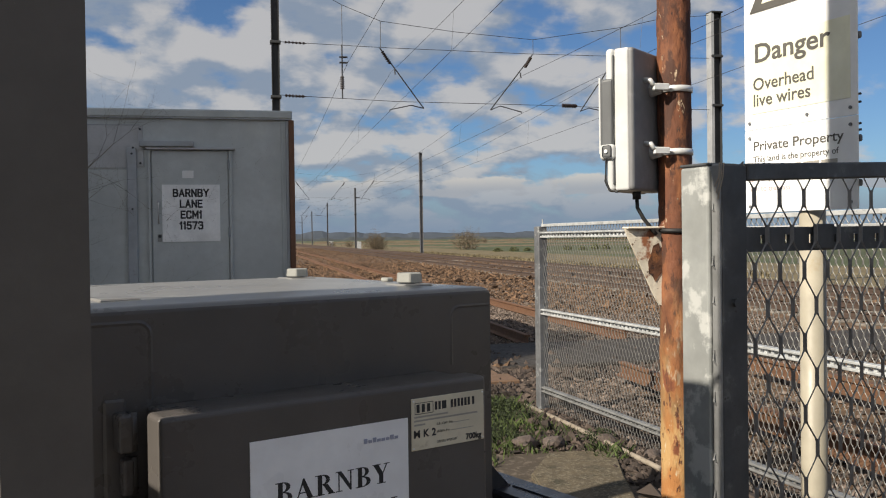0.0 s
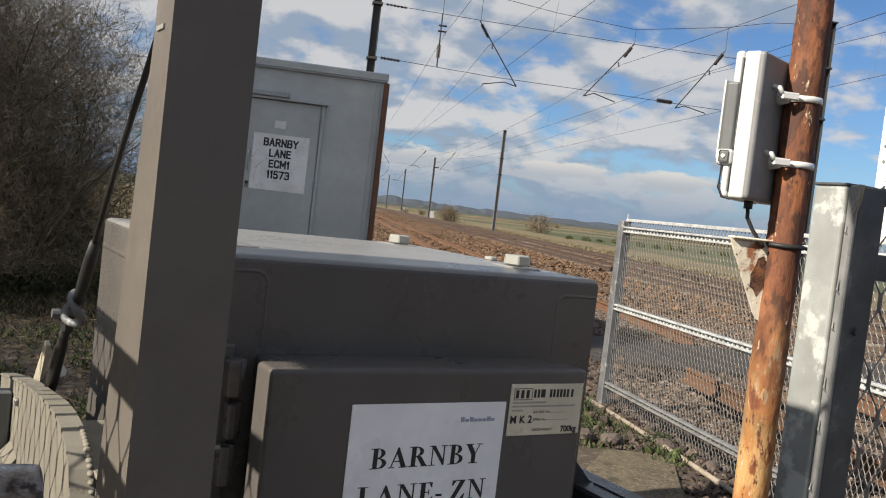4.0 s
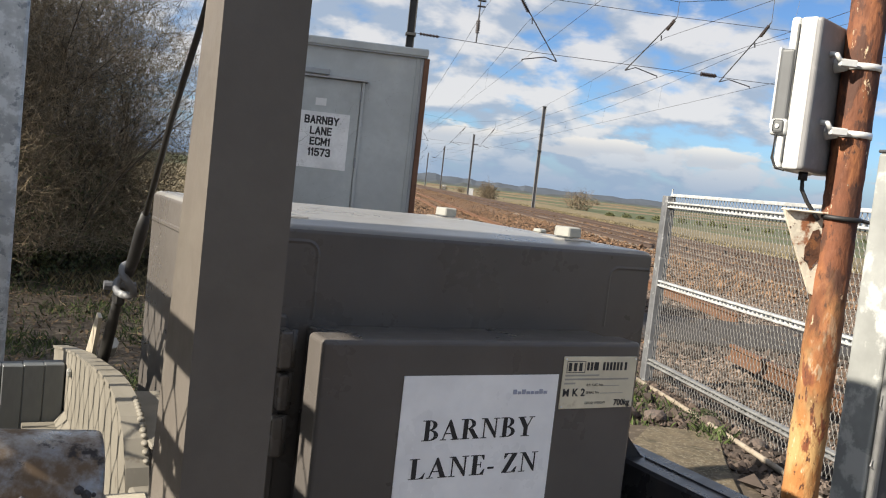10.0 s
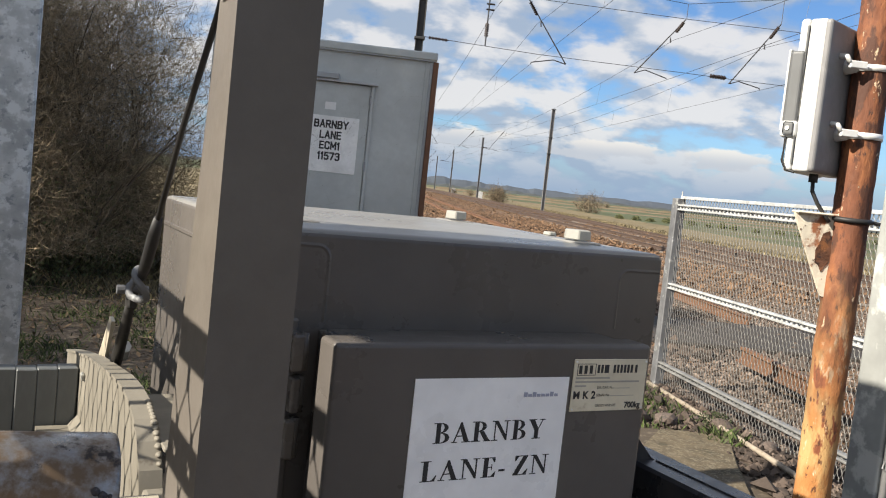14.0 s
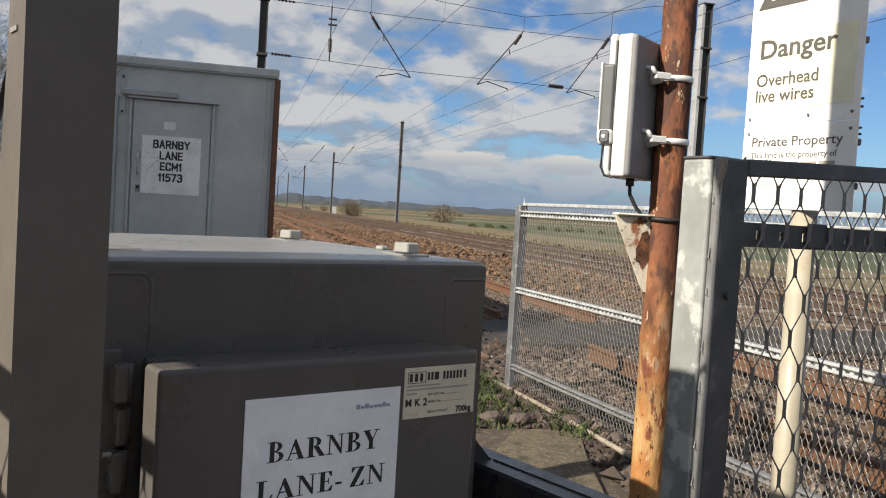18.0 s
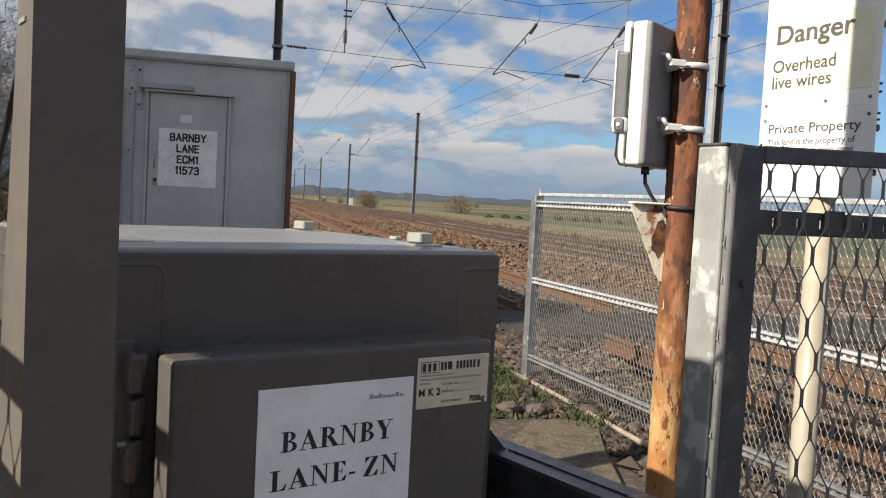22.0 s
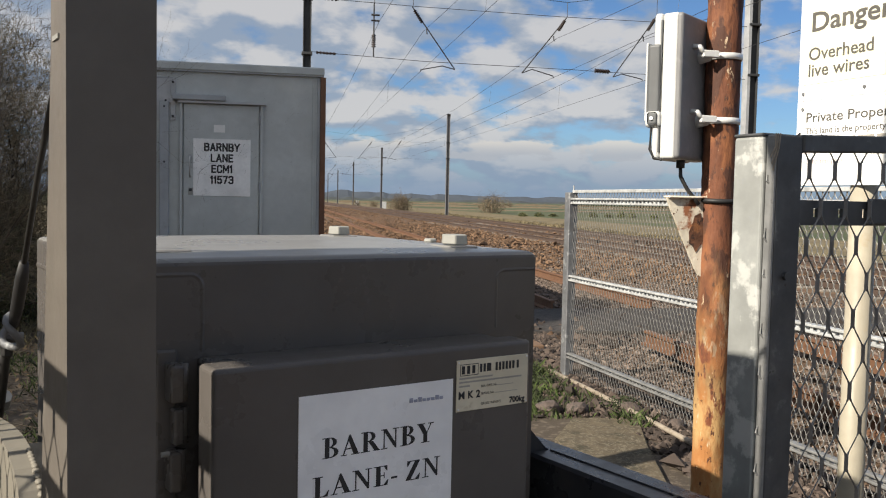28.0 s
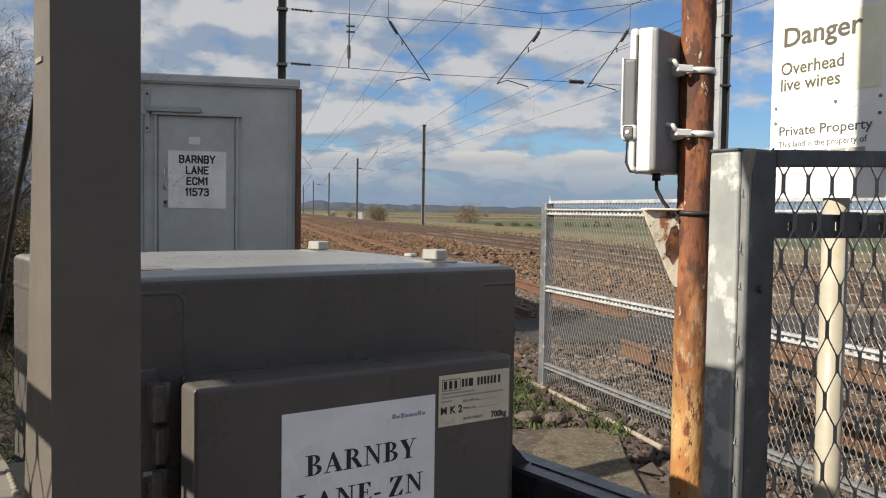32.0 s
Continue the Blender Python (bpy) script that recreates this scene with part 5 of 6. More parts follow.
# ---- framed mesh panels ----
def build_panel(name, m, label, length, height, rise=0.0, z0=0.08):
    """A post at the origin, the frame along +x in the plane y = 0, its rails climbing by rise degrees."""
    t = thing(name, m, label, "fence", "framed mesh fences")
    shear = Matrix.Identity(4)
    shear[2][0] = math.tan(radians(rise))
    bm = B()
    bx(bm, 0.0, 0.085, 0.012, 0.086, -0.02, height + 0.002, 0.006, 3)
    p = part("post", bm, GALV_POST, t, "square galvanised post with whitish patches")
    bar("post_cap", p, PANEL_DARK, -0.001, 0.086, 0.011, 0.087, height + 0.002, height + 0.008, 0.002)
    bar("stile", t, PANEL_DARK, 0.012, 0.084, -0.010, -0.002, z0, height + 0.004, 0.003)
    bar("stile_return", t, GALV_MID, 0.004, 0.014, -0.010, 0.010, z0, height + 0.004, 0.003)
    bar("stile", t, PANEL_DARK, length - 0.07, length, -0.010, -0.002, z0, height + length * shear[2][0], 0.003)
    for zz, nm in ((height - 0.030, "top_rail"), (z0, "bottom_rail")):
        bar(nm, t, PANEL_DARK, 0.084, length - 0.07, -0.012, 0.018, zz, zz + 0.034, 0.003, m=shear)
    segs = B()
    slot, w, k = 0.075, length - 0.16, 0.0
    while k < w:
        e = min(w, k + slot - 0.014)
        bx(segs, 0.084 + k, 0.084 + e, 0.010, 0.018, 1.472, 1.522)
        if e < w:
            bx(segs, 0.084 + e, 0.084 + e + 0.014, 0.010, 0.018, 1.472, 1.488)
            bx(segs, 0.084 + e, 0.084 + e + 0.014, 0.010, 0.018, 1.506, 1.522)
        k += slot
    part("slotted_brace", segs, PANEL_DARK, t)
    bar("joint_plate", t, PANEL_DARK, 0.305, 0.372, 0.003, 0.010, 1.474, 1.528, 0.003)
    strands(t, 0.0735, length - 0.07, z0 + 0.0615, height + 0.004, 0.075, 0.150, 0.030, 0.0048, GALV_WIRE, y=-0.004, thin=0.56)
    random.seed(31)
    for z in (1.545, 1.43, 1.365, 1.245, 1.165, 1.06, 0.98):  # cut strand ends past the stile
        bm = B()
        dx, dz = random.uniform(0.004, 0.012), random.uniform(0.02, 0.045)
        sweep(bm, [(0.012, -0.004, z), (0.002 - dx * 0.5, 0.002, z + dz * 0.5), (0.003, 0.003, z + dz)], 0.0020, 5)
        part("strand_end", bm, GALV_MID, t)
    for k in range(3):  # string tied round the corner
        bm = B()
        sweep(bm, [(0.004 + 0.006 * k, -0.013, height + 0.006), (0.002 + 0.005 * k, -0.014, height - 0.02), (-0.006 + 0.004 * k, -0.010, height - 0.04 - 0.012 * k)], 0.0014, 6)
        part("tie_string", bm, PIPE, t, "pale brown tie string")
    for z in (1.375, 0.7):
        bm = B()
        cyl(bm, (0.045, -0.018, z), (0.045, -0.009, z), 0.008, n=10)
        part("stile_bolt", bm, PANEL_DARK, t)
    return t


GALV_WIRE = material("dull_zinc_strand", (0.162, 0.159, 0.156), 0.5, 0.45, scale=20, vary=0.15)
build_panel("mesh_fence", MACH @ pose(0.880, -0.180, 0, 0, 0, -6), "galvanised framed mesh fence beside a square post", 1.9, 1.640, 2.2)
build_panel("mesh_fence", MACH @ pose(-0.86, -0.75, 0, 0, 0, 90), "galvanised framed mesh fence on the sunny side of the machine", 1.9, 1.632)

# dark rail along the machine's far side
rail_t = thing("guard_rail", MACH @ pose(0.68, 0, 0), "dark blue-black painted steel guard rail beside the machine", "guard rail")
bm = B()
plate(bm, [(-0.066, 0.76), (-0.072, 0.766), (-0.073, 0.978), (-0.068, 0.985), (0.024, 0.985), (0.029, 0.980), (0.029, 0.76)], 1, -0.62, 0.30)
part("rail", bm, STEEL_DARK, rail_t)
bm = B()
sweep(bm, [(-0.024, -0.60, 0.9855), (-0.021, -0.2, 0.9855), (-0.024, 0.16, 0.9855)], 0.0030, 6)
part("top_seam", bm, STEEL_DARK, rail_t)
bm = B()
plate(bm, [(-0.107, 1.070), (-0.030, 0.990), (-0.018, 0.984), (-0.018, 0.93), (-0.107, 0.93)], 1, 0.17, 0.30)
part("end_gusset", bm, STEEL_DARK, rail_t, "sloping gusset plate against the machine")
bar("upright", rail_t, STEEL_DARK, -0.03, 0.03, -0.58, -0.52, 0.0, 0.77)
bar("upright", rail_t, STEEL_DARK, -0.03, 0.03, 0.20, 0.26, 0.0, 0.77)

# ---- overhead line ----
HS = 30.9          # first head span
STEP = 62.0


def mast(x, y, h, mat, r=0.11, label="slim steel overhead line mast", lit=None):
    t = thing("catenary_mast", pose(x, y, 0), label, "mast", "overhead line masts")
    bm = B()
    bx(bm, -r, r, -r * 0.25, r * 0.25, -0.3, h, 0.01, 1)
    part("web", bm, mat, t)
    for s in (-1, 1):
        bm = B()
        # lit flange: wider and paler, with the sunlight put into its colour
        w = 0.055 if lit and s < 0 else 0.012
        bx(bm, s * r - w, s * r + w, -r, r, -0.3, h, 0.004, 1)
        part("flange", bm, lit if lit and s < 0 else mat, t)
    bm = B()
    bx(bm, -r * 1.3, r * 1.3, -r * 1.3, r * 1.3, h, h + 0.05, 0.01, 1)
    part("cap", bm, MAST_DARK, t)
    bm = B()
    bx(bm, -0.3, 0.3, -0.3, 0.3, -0.35, 0.02, 0.03, 1)
    part("footing", bm, CONCRETE, t)
    for z in (5.85, 7.5):
        bm = B()
        bx(bm, -r - 0.05, r + 0.05, -r - 0.03, r + 0.03, z - 0.04, z + 0.04, 0.01, 1)
        part("span_clamp", bm, MAST_DARK, t)
    return t


mast(0.62, HS, 10.5, MAST_DARK, label="dark overhead line mast behind the cabin")
mast(15.17, HS, 8.95, MAST_DARK, 0.16, label="overhead line mast, sunlight on one flange put in as paler steel", lit=MAST_LIT)
for k in range(1, 7):
    mast(16.6, HS + STEP * k, 10.35, MAST_MID, 0.15)
    mast(0.62, HS + STEP * k, 10.35, MAST_MID, 0.15)


def ribbed(bm, a, b, r=0.055, n=6):
    a, b = Vector(a), Vector(b)
    for i in range(n):
        p, q = a.lerp(b, i / n), a.lerp(b, (i + 0.55) / n)
        cyl(bm, p, q, r, r * 0.8, n=8)
    cyl(bm, a, b, r * 0.45, n=6)
    return bm


def head_span(y, fine=1.0):
    t = thing("head_span", pose(0, y, 0), "wire head span with insulators and registration arms over the tracks", "overhead line", "head spans")

    def wire(name, pts, r=0.009):
        b = B()
        sweep(b, [(x, 0, z) for x, z in pts], r * fine, 5)
        return part(name, b, WIRE, t)

    def ins(a, b_, r=0.055):
        b = B()
        ribbed(b, (a[0], 0, a[1]), (b_[0], 0, b_[1]), r)
        part("insulator", b, INSUL, t)
    wire("head_wire", [(0.7, 9.9), (1.7, 9.2), (2.65, 8.72), (3.83, 8.27), (6.2, 8.02), (8.77, 7.86), (11.79, 8.36), (13.2, 8.70), (15.1, 8.9)], 0.009)
    wire("upper_span_wire", [(0.7, 7.53), (4, 7.45), (8.77, 7.40), (13.0, 7.42), (15.1, 7.45)])
    wire("lower_span_wire", [(0.7, 5.92), (4.3, 5.79), (9.0, 5.76), (10.8, 5.73), (15.1, 5.72)])
    ins((0.9, 5.905), (1.5, 5.885), 0.05)
    ins((0.9, 7.525), (1.55, 7.50), 0.04)
    ins((9.75, 5.765), (10.25, 5.755), 0.075)
    for x, z0, z1 in ((2.64, 7.47, 8.72), (3.83, 7.45, 8.27), (8.77, 7.40, 7.86), (11.79, 7.60, 8.36)):
        wire("hanger", [(x, z0), (x + 0.001, z1)], 0.010)
    # fixed post insulator
    b = B()
    cyl(b, (2.63, 0, 5.85), (2.63, 0, 7.5), 0.022, n=8)
    part("drop_post", b, WIRE, t)
    ins((2.63, 6.15), (2.63, 6.55), 0.07)
    for z in (6.95, 7.12):
        b = B()
        cyl(b, (2.55, 0, z), (2.80, 0, z), 0.03, n=6)
        part("drop_clamp", b, WIRE, t)
    # raking registration arms: top, insulator end, tip, elbow, wire end
    for top, i1, tip, elbow, end in (((3.80, 7.44), (4.11, 6.98), (5.17, 5.59), (4.77, 5.68), (4.09, 5.50)),
                                     ((8.75, 7.38), (8.50, 6.98), (7.33, 5.58), (7.66, 5.71), (8.36, 5.50)),
                                     ((11.78, 7.60), (11.50, 7.15), (10.36, 5.59), (10.66, 5.70), (11.36, 5.53))):
        d = Vector((i1[0] - top[0], 0, i1[1] - top[1]))
        s = (Vector((top[0], 0, top[1])) + d * 0.25, Vector((top[0], 0, top[1])) + d * 1.05)
        b = B()
        ribbed(b, s[0], s[1], 0.062, 7)
        part("insulator", b, INSUL, t)
        b = B()
        cyl(b, (top[0], 0, top[1]), (tip[0], 0, tip[1]), 0.019, n=8)
        arm = part("raking_tube", b, WIRE, t)
        b = B()
        sweep(b, [(tip[0], 0, tip[1]), (elbow[0], 0, elbow[1]), (end[0], 0, end[1] + 0.03), (end[0], 0, end[1] - 0.03)], 0.017, 6)
        part("steady_arm", b, WIRE, arm)
        b = B()
        hook = Vector((i1[0], 0, i1[1])).lerp(Vector((tip[0], 0, tip[1])), 0.14)
        cyl(b, hook, hook + Vector((0.02, 0, -0.16)), 0.02, n=6)
        part("catenary_hook", b, WIRE, arm)
    return t


head_span(HS)
hs = head_span(HS + STEP, 0.6)
for k in range(2, 5):
    copy_thing(hs, pose(0, HS + STEP * k, 0))


# longitudinal wires: catenary and contact wire with droppers
def line_wires(x_cat, z_cat, x_con, z_con, sag):
    t = thing("overhead_wire", pose(x_cat, HS, 5.0), "thin dark overhead catenary and contact wire", "overhead wire", "overhead wires")

    def zc(y):
        f = ((y - HS) / STEP) % 1.0
        return z_cat - 4 * sag * f * (1 - f)
    for k in range(-1, 6):
        y0 = HS + STEP * k
        b = B()
        sweep(b, [(0, y - HS, zc(min(y, y0 + STEP - 0.001)) - 5.0) for y in np.linspace(y0, y0 + STEP, 17)], 0.0065, 4)
        part("catenary_wire", b, WIRE, t)
        if x_con is None:
            continue
        b = B()
        sweep(b, [(x_con - x_cat, y - HS, z_con - 5.0) for y in np.linspace(y0, y0 + STEP, 3)], 0.006, 4)
        part("contact_wire", b, WIRE, t)
        if k > 1:
            continue
        for j in range(1, 7):
            y = y0 + STEP * j / 7
            b = B()
            cyl(b, (x_con - x_cat, y - HS, z_con - 5.0), (0, y - HS, zc(y) - 5.0), 0.003, n=4)
            part("dropper", b, WIRE, t)


line_wires(2.80, 6.95, None, 0, 0.5)
line_wires(4.15, 6.70, 4.09, 5.48, 0.75)
line_wires(8.45, 6.72, 8.36, 5.48, 0.75)
line_wires(11.42, 6.85, 11.36, 5.50, 0.75)

# ---- loose stone, grass, scrub and the far country ----
def stone_field(name, rects, count, size, mat, seed, label, zf=None):
    rng = np.random.default_rng(seed)
    base = np.array([(1, 0, 0), (-1, 0, 0), (0, 1, 0), (0, -1, 0), (0, 0, 1), (0, 0, -1)], float)
    tri = np.array([(0, 2, 4), (2, 1, 4), (1, 3, 4), (3, 0, 4), (2, 0, 5), (1, 2, 5), (3, 1, 5), (0, 3, 5)])
    areas = np.array([(b - a) * (d - c) * w for a, b, c, d, w in rects])
    pick = rng.choice(len(rects), count, p=areas / areas.sum())
    r = np.array([q[:4] for q in rects])[pick]
    x = r[:, 0] + rng.random(count) * (r[:, 1] - r[:, 0])
    y = r[:, 2] + rng.random(count) * (r[:, 3] - r[:, 2])
    s = size * np.exp(rng.normal(0, 0.32, count))
    z = np.array([ground_z(a, b) for a, b in zip(x, y)]) + s * rng.uniform(0.0, 0.55, count)
    v = base[None] * (rng.uniform(0.55, 1.0, (count, 6, 1)) * s[:, None, None])
    v += rng.normal(0, 0.22, (count, 6, 3)) * s[:, None, None]
    v[:, :, 2] *= 0.75
    a = rng.random(count) * 6.283
    ca, sa = np.cos(a)[:, None], np.sin(a)[:, None]
    vx = v[:, :, 0] * ca - v[:, :, 1] * sa + x[:, None]
    vy = v[:, :, 0] * sa + v[:, :, 1] * ca + y[:, None]
    vz = v[:, :, 2] + z[:, None]
    verts = np.stack([vx, vy, vz], 2).reshape(-1, 3)
    faces = (tri[None] + (np.arange(count) * 6)[:, None, None]).reshape(-1, 3)
    ob = new(name, from_arrays(name, verts.tolist(), faces.tolist(), mat))
    return tagged(ob, label, "stones", kind="stuff")


stone_field("ballast", [(2.55, 4.6, 6.0, 13.4, 1.2), (2.6, 6.4, 15.9, 24, 1.0), (4.6, 9.5, 15.9, 34, 0.35), (4.6, 16, 5, 13.4, 0.3)], 52000, 0.025, STONE_NEAR, 1, "brown and grey angular railway ballast")
stone_field("far_ballast", [(5.6, 16.3, 20, 60, 1.0), (1.2, 5.6, 23, 60, 1.0)], 30000, 0.055, STONE, 2, "brown railway ballast along the running lines")
stone_field("distant_ballast", [(1.2, 16.3, 60, 170, 1.0)], 16000, 0.05, STONE, 12, "brown ballast shoulders far along the line")
stone_field("cess_stones", [(2.2, 3.0, 7.5, 13.4, 1.0), (2.35, 2.6, 8.5, 11.6, 0.5), (1.5, 2.35, 9.75, 11.6, 0.9)], 5600, 0.028, STONE_DARK, 3, "dark loose stones along the fence foot")
stone_field("small_gravel", [(-1.0, 1.5, 6.5, 13.5, 1.0), (1.5, 2.6, 9.8, 13.5, 1.0)], 5000, 0.014, STONE_DARK, 4, "fine gravel on trodden earth")
stone_field("shoulder_stones", [(0.4, 3.2, 13.2, 40, 1.0)], 9000, 0.04, STONE, 5, "pale ballast beside the siding")
stone_field("deck_stones", [(2.6, 5.0, 12.9, 16.0, 2.0), (5.0, 14.0, 13.2, 15.9, 1.0)], 9000, 0.045, STONE_DARK, 6, "dark loose stones over the crossing surface")


def blades(name, patches, mat, seed, label, h=(0.05, 0.16), w=0.006):
    rng = np.random.default_rng(seed)
    verts, faces = [], []
    for cx, cy, rx, ry, n in patches:
        for _ in range(n):
            a, q = rng.random() * 6.283, math.sqrt(rng.random())
            x, y = cx + rx * q * math.cos(a), cy + ry * q * math.sin(a)
            z = ground_z(x, y) - 0.01
            hh = rng.uniform(*h)
            b = rng.random() * 6.283
            lean = rng.normal(0, 0.45, 2) * hh
            dx, dy = w * math.cos(b), w * math.sin(b)
            k = len(verts)
            verts += [(x - dx, y - dy, z), (x + dx, y + dy, z), (x + dx * 0.7 + lean[0] * 0.4, y + dy * 0.7 + lean[1] * 0.4, z + hh * 0.6), (x + lean[0], y + lean[1], z + hh)]
            faces += [(k, k + 1, k + 2), (k, k + 2, k + 3)]
    ob = new(name, from_arrays(name, verts, faces, mat))
    return tagged(ob, label, "grass", kind="stuff")


blades("grass_tufts", [(1.75, 11.0, 0.55, 0.9, 1700), (1.9, 10.2, 0.5, 0.5, 500), (2.33, 9.55, 0.14, 0.2, 260), (2.1, 11.4, 0.25, 0.3, 500), (1.3, 10.4, 0.6, 1.0, 900)], GRASS, 7, "low green weeds among the stones", (0.03, 0.11), 0.005)
blades("bank_grass", [(-2.0, 8.8, 0.7, 0.5, 1500), (-2.6, 10.4, 0.5, 0.45, 900), (-1.3, 9.6, 0.35, 0.4, 700), (-1.5, 11.2, 0.5, 0.5, 1100), (-2.3, 12.0, 0.6, 0.5, 900), (-3.4, 9.4, 0.5, 0.6, 900), (-1.1, 12.8, 0.5, 0.7, 900), (-3.3, 13.2, 0.6, 0.7, 700), (-2.2, 10.5, 1.6, 3.0, 1500), (-4.5, 10.0, 2.0, 3.5, 2000), (-3.6, 16.5, 1.2, 2.5, 2500), (-4.2, 20.0, 1.6, 3.0, 2500)], GRASS, 8, "rough green grass under the hedge", (0.02, 0.085), 0.004)
blades("dry_grass", [(-2.4, 13.6, 1.0, 0.8, 900), (-3.2, 14.6, 1.4, 1.2, 1800), (-1.0, 13.4, 0.6, 0.8, 800), (-4.6, 20.5, 1.6, 2.6, 5000), (-3.2, 17.5, 0.9, 2.0, 1800)], DRYGRASS, 9, "dry straw-coloured grass along the hedge foot", (0.04, 0.14), 0.004)
FARGRASS = material("pale_line_side_grass", (0.15, 0.122, 0.07), 0.9, scale=1.0, vary=0.2, island=True)
blades("line_side_grass", [(19.5, 40 + 6 * k, 2.4, 4.0, 420) for k in range(14)], FARGRASS, 10, "dry grass along the far side of the line", (0.08, 0.26), 0.03)


# ---- bare thorn hedge ----
def bush_mesh(name, seed, height, spread, stems, depth, mat, r0, n_side=3):
    rng = np.random.default_rng(seed)
    verts, faces = [], []

    def tube(p, q, ra, rb):
        d = q - p
        L = np.linalg.norm(d)
        if L < 1e-6:
            return
        d = d / L
        e = np.cross(d, (0.3, 0.9, 0.2))
        e /= np.linalg.norm(e) + 1e-9
        f = np.cross(d, e)
        k = len(verts)
        for c, r in ((p, ra), (q, rb)):
            for i in range(n_side):
                a = 2 * math.pi * i / n_side
                verts.append(tuple(c + (e * math.cos(a) + f * math.sin(a)) * r))
        for i in range(n_side):
            j = (i + 1) % n_side
            faces.append((k + i, k + j, k + n_side + j, k + n_side + i))

    def grow(p, d, L, r, level):
        steps = 3 if level < depth else 2
        for s in range(steps):
            d = d + rng.normal(0, 0.22, 3)
            d[2] += 0.05
            d /= np.linalg.norm(d)
            q = p + d * L / steps
            rb = r * (0.82 if level < depth else 0.6)
            tube(p, q, r, rb)
            p, r = q, rb
            if level < depth:
                for _ in range(rng.integers(1, 3)):
                    nd = d + rng.normal(0, 0.75, 3)
                    nd /= np.linalg.norm(nd)
                    grow(p, nd, L * rng.uniform(0.5, 0.72), r * 0.6, level + 1)
    for _ in range(stems):
        a = rng.random() * 6.283
        p = np.array([math.cos(a), math.sin(a), 0]) * spread * 0.35 * rng.random()
        p[2] = -0.05
        d = np.array([math.cos(a) * 0.45, math.sin(a) * 0.45, 1.0]) + rng.normal(0, 0.2, 3)
        grow(p, d / np.linalg.norm(d), height * rng.uniform(0.42, 0.6), r0, 0)
    return from_arrays(name, verts, faces, mat)


def twig_cloud(seed, n, rad, zmin):
    """Fine interlaced twigs as thin three-sided slivers."""
    rng = np.random.default_rng(seed)
    ang, q = rng.random(n) * 6.283, rng.random(n) ** 0.5
    lobe = 1 + 0.16 * np.sin(3 * ang + seed) + 0.10 * np.sin(5 * ang + 2.0 * seed)
    p = np.stack([rad[0] * q * lobe * np.cos(ang), rad[1] * q * lobe * np.sin(ang), zmin + rad[2] * rng.random(n) ** 1.35 * (1.12 - 0.35 * q ** 3)], 1)
    d = rng.normal(0, 1, (n, 3)) + np.array((0, 0, 0.45)) + p * np.array((0.35, 0.35, 0.15))
    d = d / np.linalg.norm(d, axis=1)[:, None] * rng.uniform(0.06, 0.27, (n, 1))
    e = np.cross(d, rng.normal(0, 1, (n, 3)))
    e = e / np.linalg.norm(e, axis=1)[:, None] * rng.uniform(0.0014, 0.0034, (n, 1))
    f = np.cross(d, e)
    f = f / np.linalg.norm(f, axis=1)[:, None] * np.linalg.norm(e, axis=1)[:, None]
    bend = rng.normal(0, 0.035, (n, 3))
    v = np.stack([p + e, p - e * 0.5 + f * 0.87, p - e * 0.5 - f * 0.87, p + d * 0.55 + bend + e * 0.6, p + d * 0.55 + bend - e * 0.6, p + d], 1).reshape(-1, 3)
    k = (np.arange(n) * 6)[:, None, None]
    t = (np.array([(0, 1, 3), (1, 4, 3), (1, 2, 4), (2, 3, 4), (2, 0, 3), (3, 4, 5)])[None] + k).reshape(-1, 3)
    return from_arrays("twig_mass", v.tolist(), t.tolist(), TWIG)


hedge_meshes = [bush_mesh("branch_frame", 40 + k, 3.7, 1.4, 9, 4, BRANCH, 0.017) for k in range(3)]
twig_meshes = [twig_cloud(140 + k, 17000, (1.22, 1.22, 2.6), 0.32) for k in range(2)]


def leaf_mesh(name, seed, n, rad, mat, size=0.035):
    rng = np.random.default_rng(seed)
    verts, faces = [], []
    for _ in range(n):
        p = rng.normal(0, 1, 3)
        p = p / np.linalg.norm(p) * rng.random() ** 0.5 * np.array(rad)
        p[2] = abs(p[2]) * 0.9 + 0.05
        a, b = rng.normal(0, 1, 3), rng.normal(0, 1, 3)
        a = a / np.linalg.norm(a) * size * rng.uniform(0.5, 1.2)
        b = b / np.linalg.norm(b) * size * rng.uniform(0.3, 0.8)
        k = len(verts)
        verts += [tuple(p - a), tuple(p + b), tuple(p + a), tuple(p - b)]
        faces.append((k, k + 1, k + 2, k + 3))
    return from_arrays(name, verts, faces, mat)


leaf_meshes = [leaf_mesh("ivy", 60 + k, 7000, (1.1, 1.1, 1.7), IVY, 0.020) for k in range(2)]
random.seed(14)
# last two stand out of view, added to throw dappled shade on the bank
spots = [(-4.0, 13.9), (-4.6, 13.2), (-4.1, 15.2), (-5.3, 14.3), (-4.3, 16.6), (-3.85, 14.6), (-5.5, 15.8), (-5.9, 9.6), (-5.7, 8.0)]
for i, (x, y) in enumerate(spots):
    s = random.uniform(1.14, 1.28)
    t = thing("hawthorn_bush", pose(x, y, 0, 0, 0, random.uniform(0, 360)) @ Matrix.Diagonal((s, s, s, 1)), "bare tangled hawthorn bush with dark ivy at its foot", "bush", "hedge bushes")
    frame_ob = new("branch_frame", hedge_meshes[i % 3])
    frame_ob.parent, frame_ob.scale = t, (0.92, 0.92, 0.95) if y > 13.3 else (0.55, 0.55, 0.9)
    new("twig_mass", twig_meshes[i % 2]).parent = t
    iv = new("ivy", leaf_meshes[i % 2])
    iv.parent = t

